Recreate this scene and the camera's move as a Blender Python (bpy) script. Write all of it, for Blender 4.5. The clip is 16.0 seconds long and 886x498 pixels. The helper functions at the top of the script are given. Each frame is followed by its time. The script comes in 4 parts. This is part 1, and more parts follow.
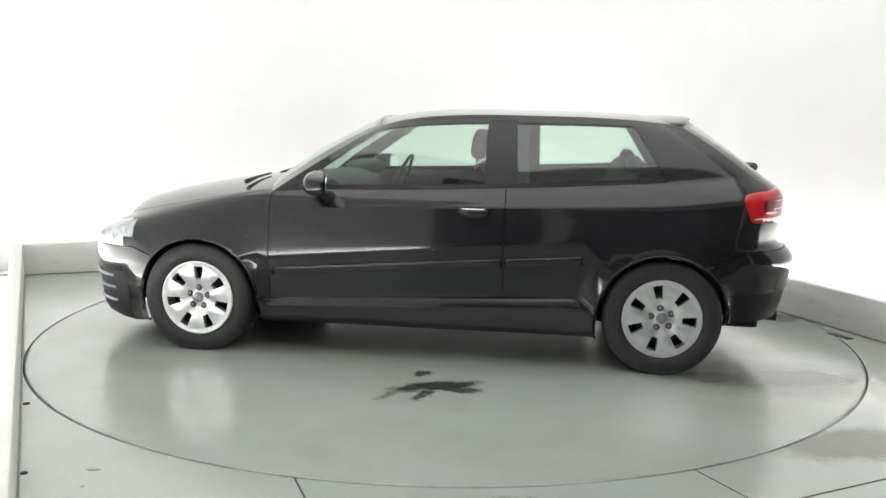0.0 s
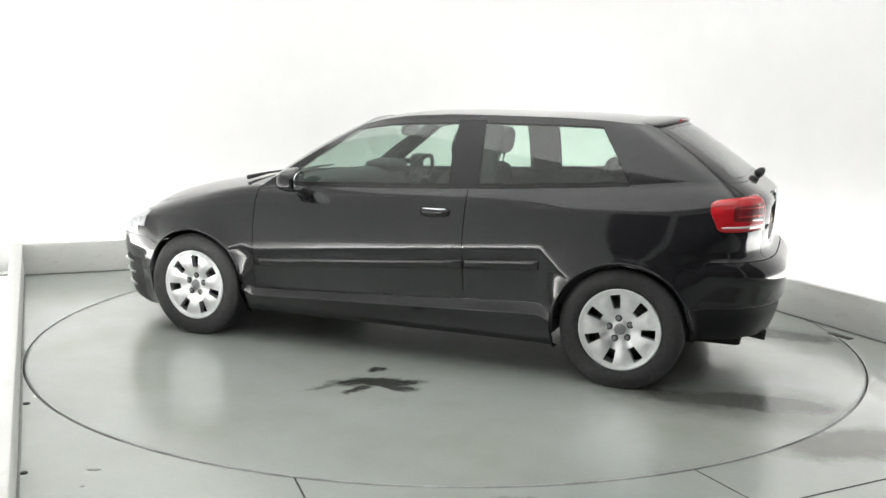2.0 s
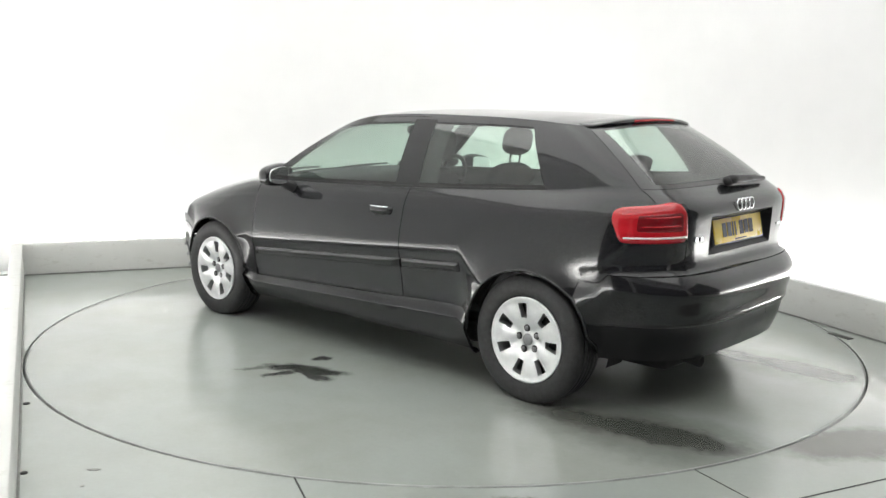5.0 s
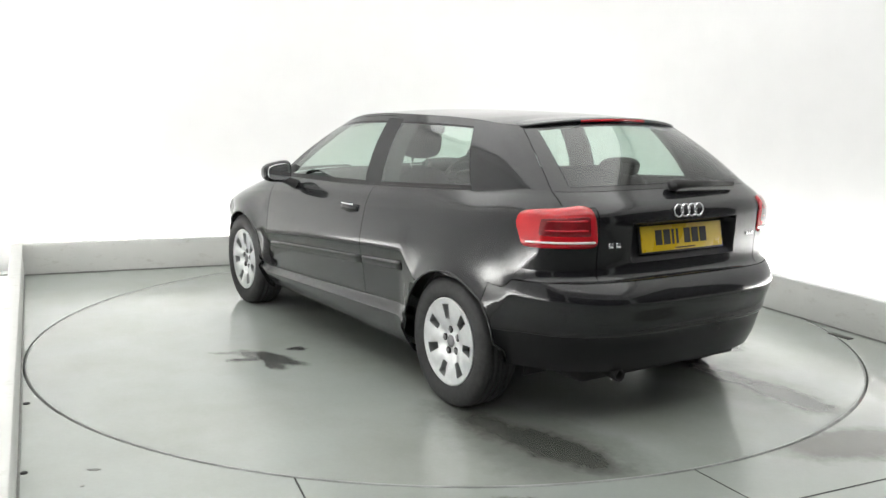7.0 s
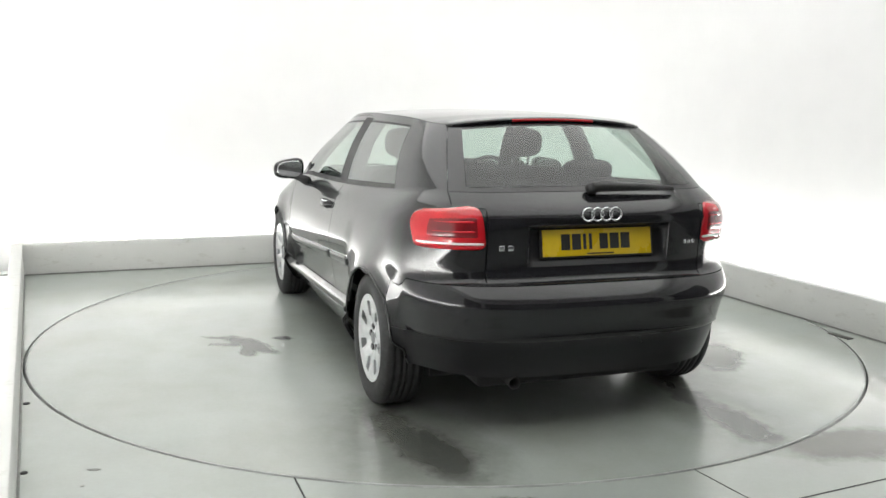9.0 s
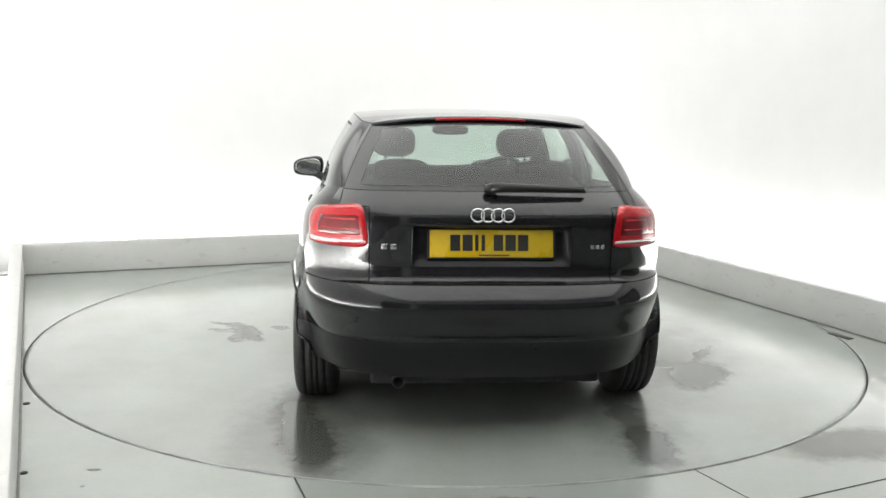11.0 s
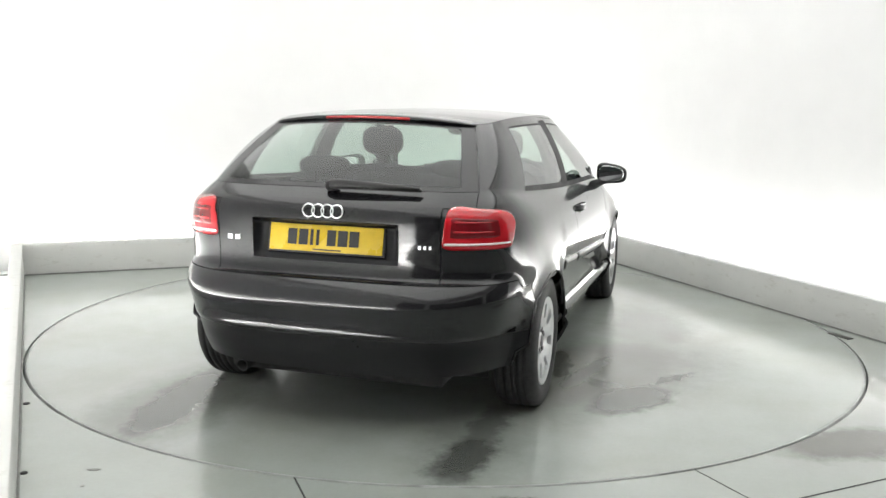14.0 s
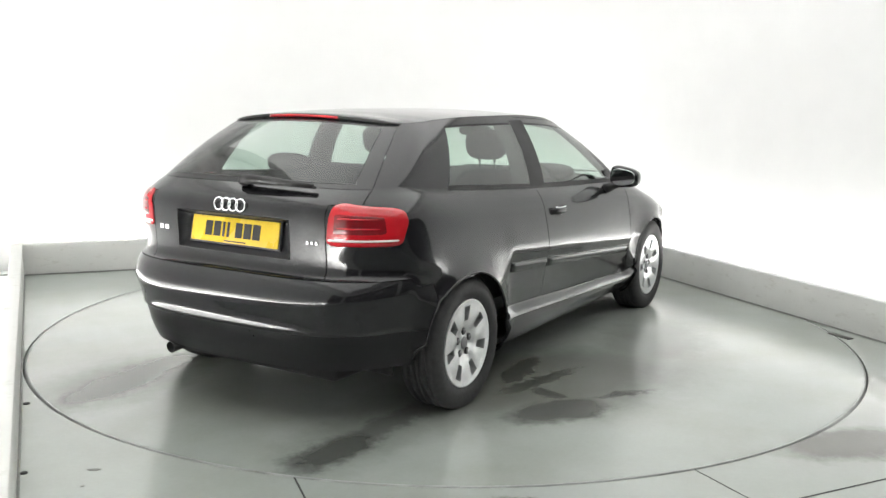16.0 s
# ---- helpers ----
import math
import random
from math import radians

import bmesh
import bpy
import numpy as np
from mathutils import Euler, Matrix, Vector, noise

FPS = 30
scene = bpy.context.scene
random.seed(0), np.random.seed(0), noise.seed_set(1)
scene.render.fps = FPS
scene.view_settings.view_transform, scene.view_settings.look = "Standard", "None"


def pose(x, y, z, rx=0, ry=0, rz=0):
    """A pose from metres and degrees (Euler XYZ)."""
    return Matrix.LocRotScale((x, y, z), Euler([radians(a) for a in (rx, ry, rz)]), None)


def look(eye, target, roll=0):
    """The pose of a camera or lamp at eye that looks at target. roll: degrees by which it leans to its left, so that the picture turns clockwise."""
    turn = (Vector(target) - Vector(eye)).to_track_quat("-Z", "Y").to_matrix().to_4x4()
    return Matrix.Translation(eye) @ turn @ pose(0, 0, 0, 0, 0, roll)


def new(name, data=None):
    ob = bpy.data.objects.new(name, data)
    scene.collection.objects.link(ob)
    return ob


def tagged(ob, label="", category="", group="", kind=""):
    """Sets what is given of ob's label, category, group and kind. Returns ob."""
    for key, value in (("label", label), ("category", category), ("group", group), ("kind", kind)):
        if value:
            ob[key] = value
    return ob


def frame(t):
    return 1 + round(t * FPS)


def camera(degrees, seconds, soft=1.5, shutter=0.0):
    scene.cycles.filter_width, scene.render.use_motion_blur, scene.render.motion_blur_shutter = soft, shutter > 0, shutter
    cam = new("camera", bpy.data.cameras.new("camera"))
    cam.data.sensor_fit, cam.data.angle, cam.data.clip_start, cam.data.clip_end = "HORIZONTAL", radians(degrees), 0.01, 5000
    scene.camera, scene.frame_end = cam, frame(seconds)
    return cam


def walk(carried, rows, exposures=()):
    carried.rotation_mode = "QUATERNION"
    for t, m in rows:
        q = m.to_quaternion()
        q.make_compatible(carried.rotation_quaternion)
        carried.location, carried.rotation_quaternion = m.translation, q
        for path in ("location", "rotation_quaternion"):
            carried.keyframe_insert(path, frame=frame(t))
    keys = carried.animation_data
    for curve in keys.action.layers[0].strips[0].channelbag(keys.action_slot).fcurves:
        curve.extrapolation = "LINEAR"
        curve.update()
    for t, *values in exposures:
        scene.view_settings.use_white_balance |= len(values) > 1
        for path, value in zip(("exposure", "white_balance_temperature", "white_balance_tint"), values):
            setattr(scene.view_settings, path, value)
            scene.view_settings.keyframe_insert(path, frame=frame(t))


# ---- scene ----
# The camera stands still; the turntable and the car on it turn.
cam = camera(52.25, 16.0, soft=1.5)
EYE = Vector((0.0, -5.666, 1.429))
FORWARD = Vector((-0.00397, 0.98683, -0.16168))
STILL = look(EYE, EYE + FORWARD, 0.917)
walk(cam, [(0.0, STILL), (16.0, STILL)], [(0.0, 0.0, 6500, 10), (16.0, 0.0, 6500, 10)])

# heading of the car, degrees, at each time
TURN = [(0.0, 172.11), (0.5, 168.59), (1.0, 165.10), (1.5, 161.64), (2.0, 158.23), (2.5, 154.88), (3.0, 151.53),
        (3.5, 148.15), (4.0, 144.70), (6.5, 127.10), (7.0, 123.53), (7.5, 119.98), (8.0, 116.42), (8.5, 112.85),
        (9.0, 109.27), (11.5, 91.37), (12.0, 87.78), (12.5, 84.20), (13.0, 80.62), (13.5, 77.04), (14.0, 73.46),
        (14.5, 69.89), (15.0, 66.34), (15.5, 62.82), (16.0, 59.29)]
CAR_OFFSET = (0.0164, -0.0251)
TABLE_R = 2.466

# ---- room plan: a lit white box round the turntable ----
CORNER_L = Vector((-3.37, 1.40, 0))
CORNER_B = Vector((1.18, 3.215, 0))
DOWN_L = Vector((math.cos(radians(-65.4)), math.sin(radians(-65.4)), 0))
DOWN_R = Vector((math.cos(radians(-66.2)), math.sin(radians(-66.2)), 0))
CORNER_NL = CORNER_L + DOWN_L * 8.4
CORNER_NR = CORNER_B + DOWN_R * 8.4
KERB_H = 0.25
TROUGH = 0.34
ROOM_H = 3.6

# ---- light ----
world = bpy.data.worlds.new("world")
scene.world = world
world.use_nodes = True
world.node_tree.nodes["Background"].inputs[0].default_value = (0.9, 0.95, 1.0, 1)
world.node_tree.nodes["Background"].inputs[1].default_value = 0.05


def area_lamp(name, eye, target, sx, sy, power, colour=(1, 1, 1)):
    data = bpy.data.lights.new(name, "AREA")
    data.shape, data.size, data.size_y, data.energy, data.color = "RECTANGLE", sx, sy, power, colour
    ob = new(name, data)
    ob.matrix_world = look(eye, target)
    return ob


def strip_lamp(name, a, b, out, power, off=0.40):
    """A long tube lamp in the trough behind a kerb, from a to b, that washes up the wall."""
    mid, along = (a + b) / 2 + out * off + Vector((0, 0, 0.04)), (b - a).normalized()
    data = bpy.data.lights.new(name, "AREA")
    data.shape, data.size, data.size_y, data.energy, data.color = "RECTANGLE", (b - a).length - 0.1, 0.12, power, (1.0, 1.0, 0.98)
    ob = new(name, data)
    z = -(out * 0.6 + Vector((0, 0, 1))).normalized()
    y = z.cross(along).normalized()
    m = Matrix((along, y, z)).transposed().to_4x4()
    m.translation = mid
    ob.matrix_world = m


ACROSS = (CORNER_B - CORNER_L).normalized()
OUT_BACK = Vector((-ACROSS.y, ACROSS.x, 0))
OUT_R = Vector((-DOWN_R.y, DOWN_R.x, 0))
OUT_L = Vector((DOWN_L.y, -DOWN_L.x, 0))
strip_lamp("trough_lamp_back", CORNER_L, CORNER_B, OUT_BACK, 31)
MID_R, MID_L = CORNER_B + DOWN_R * 3.6, CORNER_L + DOWN_L * 3.2
strip_lamp("trough_lamp_right_far", CORNER_B, MID_R, OUT_R, 37)
strip_lamp("trough_lamp_right_near", MID_R, CORNER_B + DOWN_R * 5.3, OUT_R, 50)
strip_lamp("trough_lamp_left_far", CORNER_L, MID_L, OUT_L, 45)
strip_lamp("trough_lamp_left_near", MID_L, CORNER_L + DOWN_L * 6.2, OUT_L, 92)
soft_box = area_lamp("ceiling_lamp", (0.35, -1.1, ROOM_H - 0.14), (0.35, -1.1, 0), 4.5, 6.6, 128, (1.0, 1.0, 0.985))
soft_box.matrix_world = pose(0.35, -1.1, ROOM_H - 0.14, 0, 0, 23)


# ---- materials ----
def material(name):
    m = bpy.data.materials.new(name)
    m.use_nodes = True
    nt = m.node_tree
    return m, nt, nt.nodes["Principled BSDF"]


def node(nt, kind, **values):
    n = nt.nodes.new(kind)
    for k, v in values.items():
        n.inputs[k].default_value = v
    return n


def noise_ramp(nt, scale, stops, detail=6.0, rough=0.55, coords="Object", stretch=(1, 1, 1)):
    """A noise through a colour ramp; stops: (place, colour)."""
    tc = nt.nodes.new("ShaderNodeTexCoord")
    mp = node(nt, "ShaderNodeMapping", Scale=stretch)
    nt.links.new(tc.outputs[coords], mp.inputs["Vector"])
    n = node(nt, "ShaderNodeTexNoise", Scale=scale, Detail=detail, Roughness=rough)
    nt.links.new(mp.outputs[0], n.inputs["Vector"])
    r = nt.nodes.new("ShaderNodeValToRGB")
    el = r.color_ramp.elements
    el[0].position, el[0].color = stops[0][0], (*stops[0][1], 1)
    el[1].position, el[1].color = stops[-1][0], (*stops[-1][1], 1)
    for p, c in stops[1:-1]:
        e = el.new(p)
        e.color = (*c, 1)
    nt.links.new(n.outputs["Fac"], r.inputs["Fac"])
    return n, r


def bump(nt, bsdf, height, strength, distance):
    b = node(nt, "ShaderNodeBump", Strength=strength, Distance=distance)
    nt.links.new(height, b.inputs["Height"])
    nt.links.new(b.outputs[0], bsdf.inputs["Normal"])


def mixed(nt, a, b, fac, mode="MULTIPLY"):
    m = nt.nodes.new("ShaderNodeMix")
    m.data_type, m.blend_type = "RGBA", mode
    if isinstance(fac, float):
        m.inputs["Factor"].default_value = fac
    else:
        nt.links.new(fac, m.inputs["Factor"])
    nt.links.new(a, m.inputs[6])
    nt.links.new(b, m.inputs[7])
    return m.outputs[2]


def simple(name, colour, rough, metal=0.0, coat=0.0, grain=0.0, grain_scale=60.0, bumpy=0.0, ior=1.5):
    """A plain surface with a little variation of tone and gloss and a fine relief."""
    m, nt, b = material(name)
    b.inputs["Metallic"].default_value, b.inputs["Coat Weight"].default_value = metal, coat
    b.inputs["Coat Roughness"].default_value, b.inputs["IOR"].default_value = 0.08, ior
    lo = [c * (1 - grain) for c in colour]
    hi = [min(1, c * (1 + grain)) for c in colour]
    n, r = noise_ramp(nt, grain_scale, [(0.3, lo), (0.7, hi)])
    nt.links.new(r.outputs[0], b.inputs["Base Color"])
    _, r2 = noise_ramp(nt, 4.0, [(0.3, [max(0.0, rough * 0.85)] * 3), (0.7, [min(1.0, rough * 1.15)] * 3)])
    nt.links.new(r2.outputs[0], b.inputs["Roughness"])
    if bumpy:
        bump(nt, b, n.outputs["Fac"], bumpy, 0.002)
    return m


def stain_mask(nt, warped, cx, cy, rx, ry, turn, soft, strength):
    """A soft-edged uneven oval on the floor, 0 to strength."""
    mp = nt.nodes.new("ShaderNodeMapping")
    mp.vector_type = "TEXTURE"
    mp.inputs["Location"].default_value = (cx, cy, 0)
    mp.inputs["Rotation"].default_value = (0, 0, radians(turn))
    mp.inputs["Scale"].default_value = (rx, ry, 1)
    nt.links.new(warped, mp.inputs["Vector"])
    ln = nt.nodes.new("ShaderNodeVectorMath")
    ln.operation = "LENGTH"
    nt.links.new(mp.outputs[0], ln.inputs[0])
    mr = nt.nodes.new("ShaderNodeMapRange")
    mr.interpolation_type = "SMOOTHSTEP"
    nt.links.new(ln.outputs["Value"], mr.inputs["Value"])
    mr.inputs["From Min"].default_value, mr.inputs["From Max"].default_value = 1.0 - soft, 1.0 + soft
    mr.inputs["To Min"].default_value, mr.inputs["To Max"].default_value = strength, 0.0
    return mr.outputs[0]


def floor_material(name, wet, stains=(), brown_ovals=()):
    """Pale grey-green painted concrete, glossy, with soft worn tones; stains: dark wet ovals; brown_ovals: lighter
    brownish film and tone.
    """
    m, nt, b = material(name)
    n1, tone = noise_ramp(nt, 0.6, [(0.2, (0.335, 0.368, 0.343)), (0.5, (0.375, 0.406, 0.379)), (0.8, (0.415, 0.441, 0.416))], 4)
    n2, fine = noise_ramp(nt, 45.0, [(0.3, (0.95, 0.95, 0.95)), (0.7, (1.0, 1.0, 1.0))], 8, 0.7)
    col = mixed(nt, tone.outputs[0], fine.outputs[0], 1.0)
    n3, dirt = noise_ramp(nt, 1.3, [(0.42, (1, 1, 1)), (0.60, (0.90, 0.885, 0.86)), (0.78, (0.78, 0.76, 0.73))], 9, 0.55)
    col = mixed(nt, col, dirt.outputs[0], wet)
    _, gloss = noise_ramp(nt, 2.2, [(0.3, (0.15,) * 3), (0.7, (0.25,) * 3)], 5)
    rough = gloss.outputs[0]
    if stains or brown_ovals:
        tc = nt.nodes.new("ShaderNodeTexCoord")
        nz = node(nt, "ShaderNodeTexNoise", Scale=8.0, Detail=8.0, Roughness=0.68)
        nt.links.new(tc.outputs["Object"], nz.inputs["Vector"])
        mv = nt.nodes.new("ShaderNodeVectorMath")
        mv.operation = "MULTIPLY_ADD"
        nt.links.new(nz.outputs["Color"], mv.inputs[0])
        mv.inputs[1].default_value = (0.20, 0.20, 0.0)
        nt.links.new(tc.outputs["Object"], mv.inputs[2])
        sh = nt.nodes.new("ShaderNodeVectorMath")
        sh.operation = "ADD"
        nt.links.new(mv.outputs[0], sh.inputs[0])
        sh.inputs[1].default_value = (-0.10, -0.10, 0.0)
        for group, colour in ((brown_ovals, (0.23, 0.208, 0.178, 1)), (stains, (0.070, 0.066, 0.060, 1))):
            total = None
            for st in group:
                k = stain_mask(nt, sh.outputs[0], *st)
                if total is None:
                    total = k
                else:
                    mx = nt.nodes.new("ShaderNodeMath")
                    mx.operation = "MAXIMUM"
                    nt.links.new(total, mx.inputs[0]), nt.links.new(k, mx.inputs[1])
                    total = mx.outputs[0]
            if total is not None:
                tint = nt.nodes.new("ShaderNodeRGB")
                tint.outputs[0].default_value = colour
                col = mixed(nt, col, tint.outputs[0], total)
    nt.links.new(col, b.inputs["Base Color"])
    nt.links.new(rough, b.inputs["Roughness"])
    b.inputs["IOR"].default_value = 2.3
    bump(nt, b, n2.outputs["Fac"], 0.05, 0.001)
    return m


PAINT = simple("black_car_paint", (0.009, 0.009, 0.0106), 0.35, 0.0, 1.0, 0.15, 400)
PAINT.node_tree.nodes["Principled BSDF"].inputs["Coat Roughness"].default_value = 0.075
PAINT.node_tree.nodes["Principled BSDF"].inputs["Specular IOR Level"].default_value = 0.05
SATIN = simple("satin_black_plastic", (0.012, 0.012, 0.013), 0.55, 0, 0, 0.2, 300, 0.1)
VALANCE = simple("satin_black_valance", (0.008, 0.008, 0.009), 0.32, 0, 0, 0.2, 300)
VALANCE.node_tree.nodes["Principled BSDF"].inputs["Specular IOR Level"].default_value = 0.25
RUBBER = simple("tyre_rubber", (0.018, 0.018, 0.0188), 0.62, 0, 0, 0.35, 40, 0.3)
SEAL = simple("black_rubber_seal", (0.012, 0.012, 0.012), 0.45, 0, 0, 0.2, 80)
ALLOY = simple("silver_alloy", (0.66, 0.67, 0.68), 0.32, 0.75, 0.5, 0.06, 30)
CHROME = simple("chrome", (0.85, 0.86, 0.87), 0.12, 1.0)
UNDER = simple("underbody_black", (0.012, 0.012, 0.012), 0.85, 0, 0, 0.3, 20)
FABRIC = simple("charcoal_seat_fabric", (0.030, 0.031, 0.034), 0.9, 0, 0, 0.08, 25)
CABIN = simple("dark_cabin_plastic", (0.03, 0.03, 0.032), 0.7, 0, 0, 0.06, 20)
HEADLINER = simple("pale_headliner", (0.42, 0.42, 0.40), 0.95, 0, 0, 0.1, 200, 0.2)
PLATE = simple("yellow_number_plate", (0.58, 0.40, 0.012), 0.28, 0, 0.4, 0.04, 40)
INK = simple("black_plate_ink", (0.012, 0.012, 0.012), 0.5)
WALL = simple("white_wall_paint", (0.85, 0.85, 0.845), 0.85, 0, 0, 0.015, 3.0, 0.05)
def scuffed(name, colour, dirt):
    """White paint with grey scuffs and specks near its wear."""
    m, nt, b = material(name)
    n1, base = noise_ramp(nt, 3.0, [(0.3, [c * 0.92 for c in colour]), (0.7, colour)])
    _, marks = noise_ramp(nt, 7.0, [(0.56, (1, 1, 1)), (0.66, (0.85, 0.84, 0.82)), (0.76, dirt)], 10, 0.75, stretch=(1, 1, 2.5))
    nt.links.new(mixed(nt, base.outputs[0], marks.outputs[0], 1.0), b.inputs["Base Color"])
    b.inputs["Roughness"].default_value = 0.5
    bump(nt, b, n1.outputs["Fac"], 0.2, 0.003)
    return m


KERB = scuffed("white_painted_kerb", (0.67, 0.675, 0.65), (0.6, 0.59, 0.56))
# grey of the painted shadow line at the kerbs and of the floor scuffs
MARK_GREY = simple("grey_shadow_line_and_scuff", (0.20, 0.20, 0.19), 0.7, 0, 0, 0.3, 8)
CEIL = simple("white_ceiling_paint", (0.82, 0.83, 0.82), 0.9, 0, 0, 0.015, 3.0)
FLOOR = floor_material("painted_concrete_floor", 0.6, [], [(1.75, -1.95, 0.34, 0.16, 20, 0.35, 0.8), (2.3, -1.2, 0.16, 0.6, 24, 0.5, 0.5), (0.3, -2.62, 0.16, 0.05, 0, 0.5, 0.7)])
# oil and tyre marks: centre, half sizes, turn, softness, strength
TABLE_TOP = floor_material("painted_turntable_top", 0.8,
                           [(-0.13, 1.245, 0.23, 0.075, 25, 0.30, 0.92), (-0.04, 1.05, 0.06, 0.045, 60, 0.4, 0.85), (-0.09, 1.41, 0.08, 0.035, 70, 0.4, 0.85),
                            (-0.24, 1.28, 0.12, 0.05, 0, 0.35, 0.85), (0.08, 1.42, 0.09, 0.03, 60, 0.5, 0.55),
                            (-1.95, 0.75, 0.36, 0.12, 10, 0.40, 0.66), (-1.62, 0.82, 0.34, 0.10, 8, 0.5, 0.50),
                            (-2.05, -0.70, 0.27, 0.11, -2, 0.40, 0.70), (-1.68, -0.71, 0.30, 0.08, -2, 0.5, 0.50),
                            (-1.10, -1.28, 0.26, 0.13, -30, 0.35, 0.72), (-0.70, -1.01, 0.28, 0.05, -14, 0.45, 0.66), (-0.60, -0.84, 0.24, 0.06, 10, 0.45, 0.55),
                            (-0.88, -1.12, 0.10, 0.05, 60, 0.45, 0.55), (-0.67, -1.45, 0.18, 0.022, -36, 0.5, 0.60)],
                           # lighter brownish ovals; the widest lies under the car
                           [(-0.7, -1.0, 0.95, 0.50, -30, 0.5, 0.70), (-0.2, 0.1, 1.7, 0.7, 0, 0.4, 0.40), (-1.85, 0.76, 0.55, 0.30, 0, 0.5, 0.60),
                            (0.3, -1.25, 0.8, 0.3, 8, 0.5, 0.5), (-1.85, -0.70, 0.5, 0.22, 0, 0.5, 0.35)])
EDGE_STEEL = simple("worn_steel_edge", (0.27, 0.28, 0.27), 0.4, 0.3, 0, 0.3, 6)
# tone of the added curtain sets how dark the car's reflections are
ADDED_CURTAIN = simple("charcoal_added_curtain", (0.09, 0.09, 0.094), 0.95, 0, 0, 0.2, 60, 0.1)
JOINT = simple("dark_joint", (0.02, 0.021, 0.02), 0.8)
MIRROR = simple("mirror_glass", (0.9, 0.91, 0.92), 0.02, 1.0)
BULB_WHITE = simple("clear_lamp_plastic", (0.85, 0.80, 0.80), 0.12, 0.2, 1.0)
RED = simple("red_lamp_plastic", (0.44, 0.006, 0.012), 0.10, 0, 0.5, 0.10, 12)
DARK_RED = simple("dark_red_lamp_plastic", (0.15, 0.003, 0.006), 0.15, 0, 0.5, 0.25, 14)


def glass_material(name, tint, steep=4.0, least=0.06):
    m = bpy.data.materials.new(name)
    m.use_nodes = True
    nt = m.node_tree
    nt.nodes.remove(nt.nodes["Principled BSDF"])
    tr = node(nt, "ShaderNodeBsdfTransparent", Color=(*tint, 1))
    gl = node(nt, "ShaderNodeBsdfGlossy", Color=(1, 1, 1, 1), Roughness=0.02)
    lw = node(nt, "ShaderNodeLayerWeight", Blend=0.5)
    pw = nt.nodes.new("ShaderNodeMath")
    pw.operation = "POWER"
    nt.links.new(lw.outputs["Facing"], pw.inputs[0])
    pw.inputs[1].default_value = steep
    fr = nt.nodes.new("ShaderNodeMapRange")
    nt.links.new(pw.outputs[0], fr.inputs["Value"])
    fr.inputs["To Min"].default_value, fr.inputs["To Max"].default_value = least, 0.85
    mx = nt.nodes.new("ShaderNodeMixShader")
    nt.links.new(fr.outputs[0], mx.inputs[0])
    nt.links.new(tr.outputs[0], mx.inputs[1])
    nt.links.new(gl.outputs[0], mx.inputs[2])
    nt.links.new(mx.outputs[0], nt.nodes["Material Output"].inputs["Surface"])
    return m


GLASS = glass_material("tinted_car_glass", (0.70, 0.82, 0.75), 3.0, 0.08)
REAR_GLASS = glass_material("rear_car_glass", (0.58, 0.67, 0.62), 3.6, 0.05)


# ---- building helpers ----
def part(name, bm, mat, parent=None, label="", smooth=True):
    me = bpy.data.meshes.new(name)
    bm.normal_update()
    for f in bm.faces:
        f.smooth = smooth
    bm.to_mesh(me)
    bm.free()
    me.materials.append(mat)
    ob = new(name, me)
    if parent:
        ob.parent = parent
    return tagged(ob, label)


def box_into(bm, centre, size, turn=None, bevel=0.0, segments=2):
    """A box, bevelled where asked, added to bm."""
    r = bmesh.ops.create_cube(bm, size=1.0)
    vs = r["verts"]
    m = Matrix.Translation(centre) @ (turn.to_4x4() if turn else Matrix.Identity(4)) @ Matrix.Diagonal((*size, 1))
    bmesh.ops.transform(bm, matrix=m, verts=vs)
    if bevel:
        es = list({e for v in vs for e in v.link_edges})
        bmesh.ops.bevel(bm, geom=es, offset=bevel, segments=segments, affect="EDGES", profile=0.6)


def lathe(profile, steps, axis="y", closed=True):
    """A bmesh turned from (radius, height) pairs about an axis."""
    bm = bmesh.new()
    rings = []
    for r, h in profile:
        ring = []
        for k in range(steps):
            a = 2 * math.pi * k / steps
            c, s = r * math.cos(a), r * math.sin(a)
            ring.append(bm.verts.new((c, h, s) if axis == "y" else ((c, s, h) if axis == "z" else (h, c, s))))
        rings.append(ring)
    for a, b in zip(rings, rings[1:]):
        for k in range(steps):
            q = (k + 1) % steps
            bm.faces.new((a[k], a[q], b[q], b[k]))
    if closed:
        for ring in (rings[0], rings[-1]):
            bm.faces.new(ring)
    bmesh.ops.recalc_face_normals(bm, faces=bm.faces)
    return bm


def wall_strip(points, height_rows):
    """A sheet along a line of plan points with rows (outward shift, z); returns verts rows in a bmesh."""
    bm = bmesh.new()
    rows = []
    for shift, z in height_rows:
        row = []
        for p, n in points:
            row.append(bm.verts.new((p.x + n.x * shift, p.y + n.y * shift, z)))
        rows.append(row)
    for a, b in zip(rows, rows[1:]):
        for k in range(len(a) - 1):
            bm.faces.new((a[k], a[k + 1], b[k + 1], b[k]))
    return bm


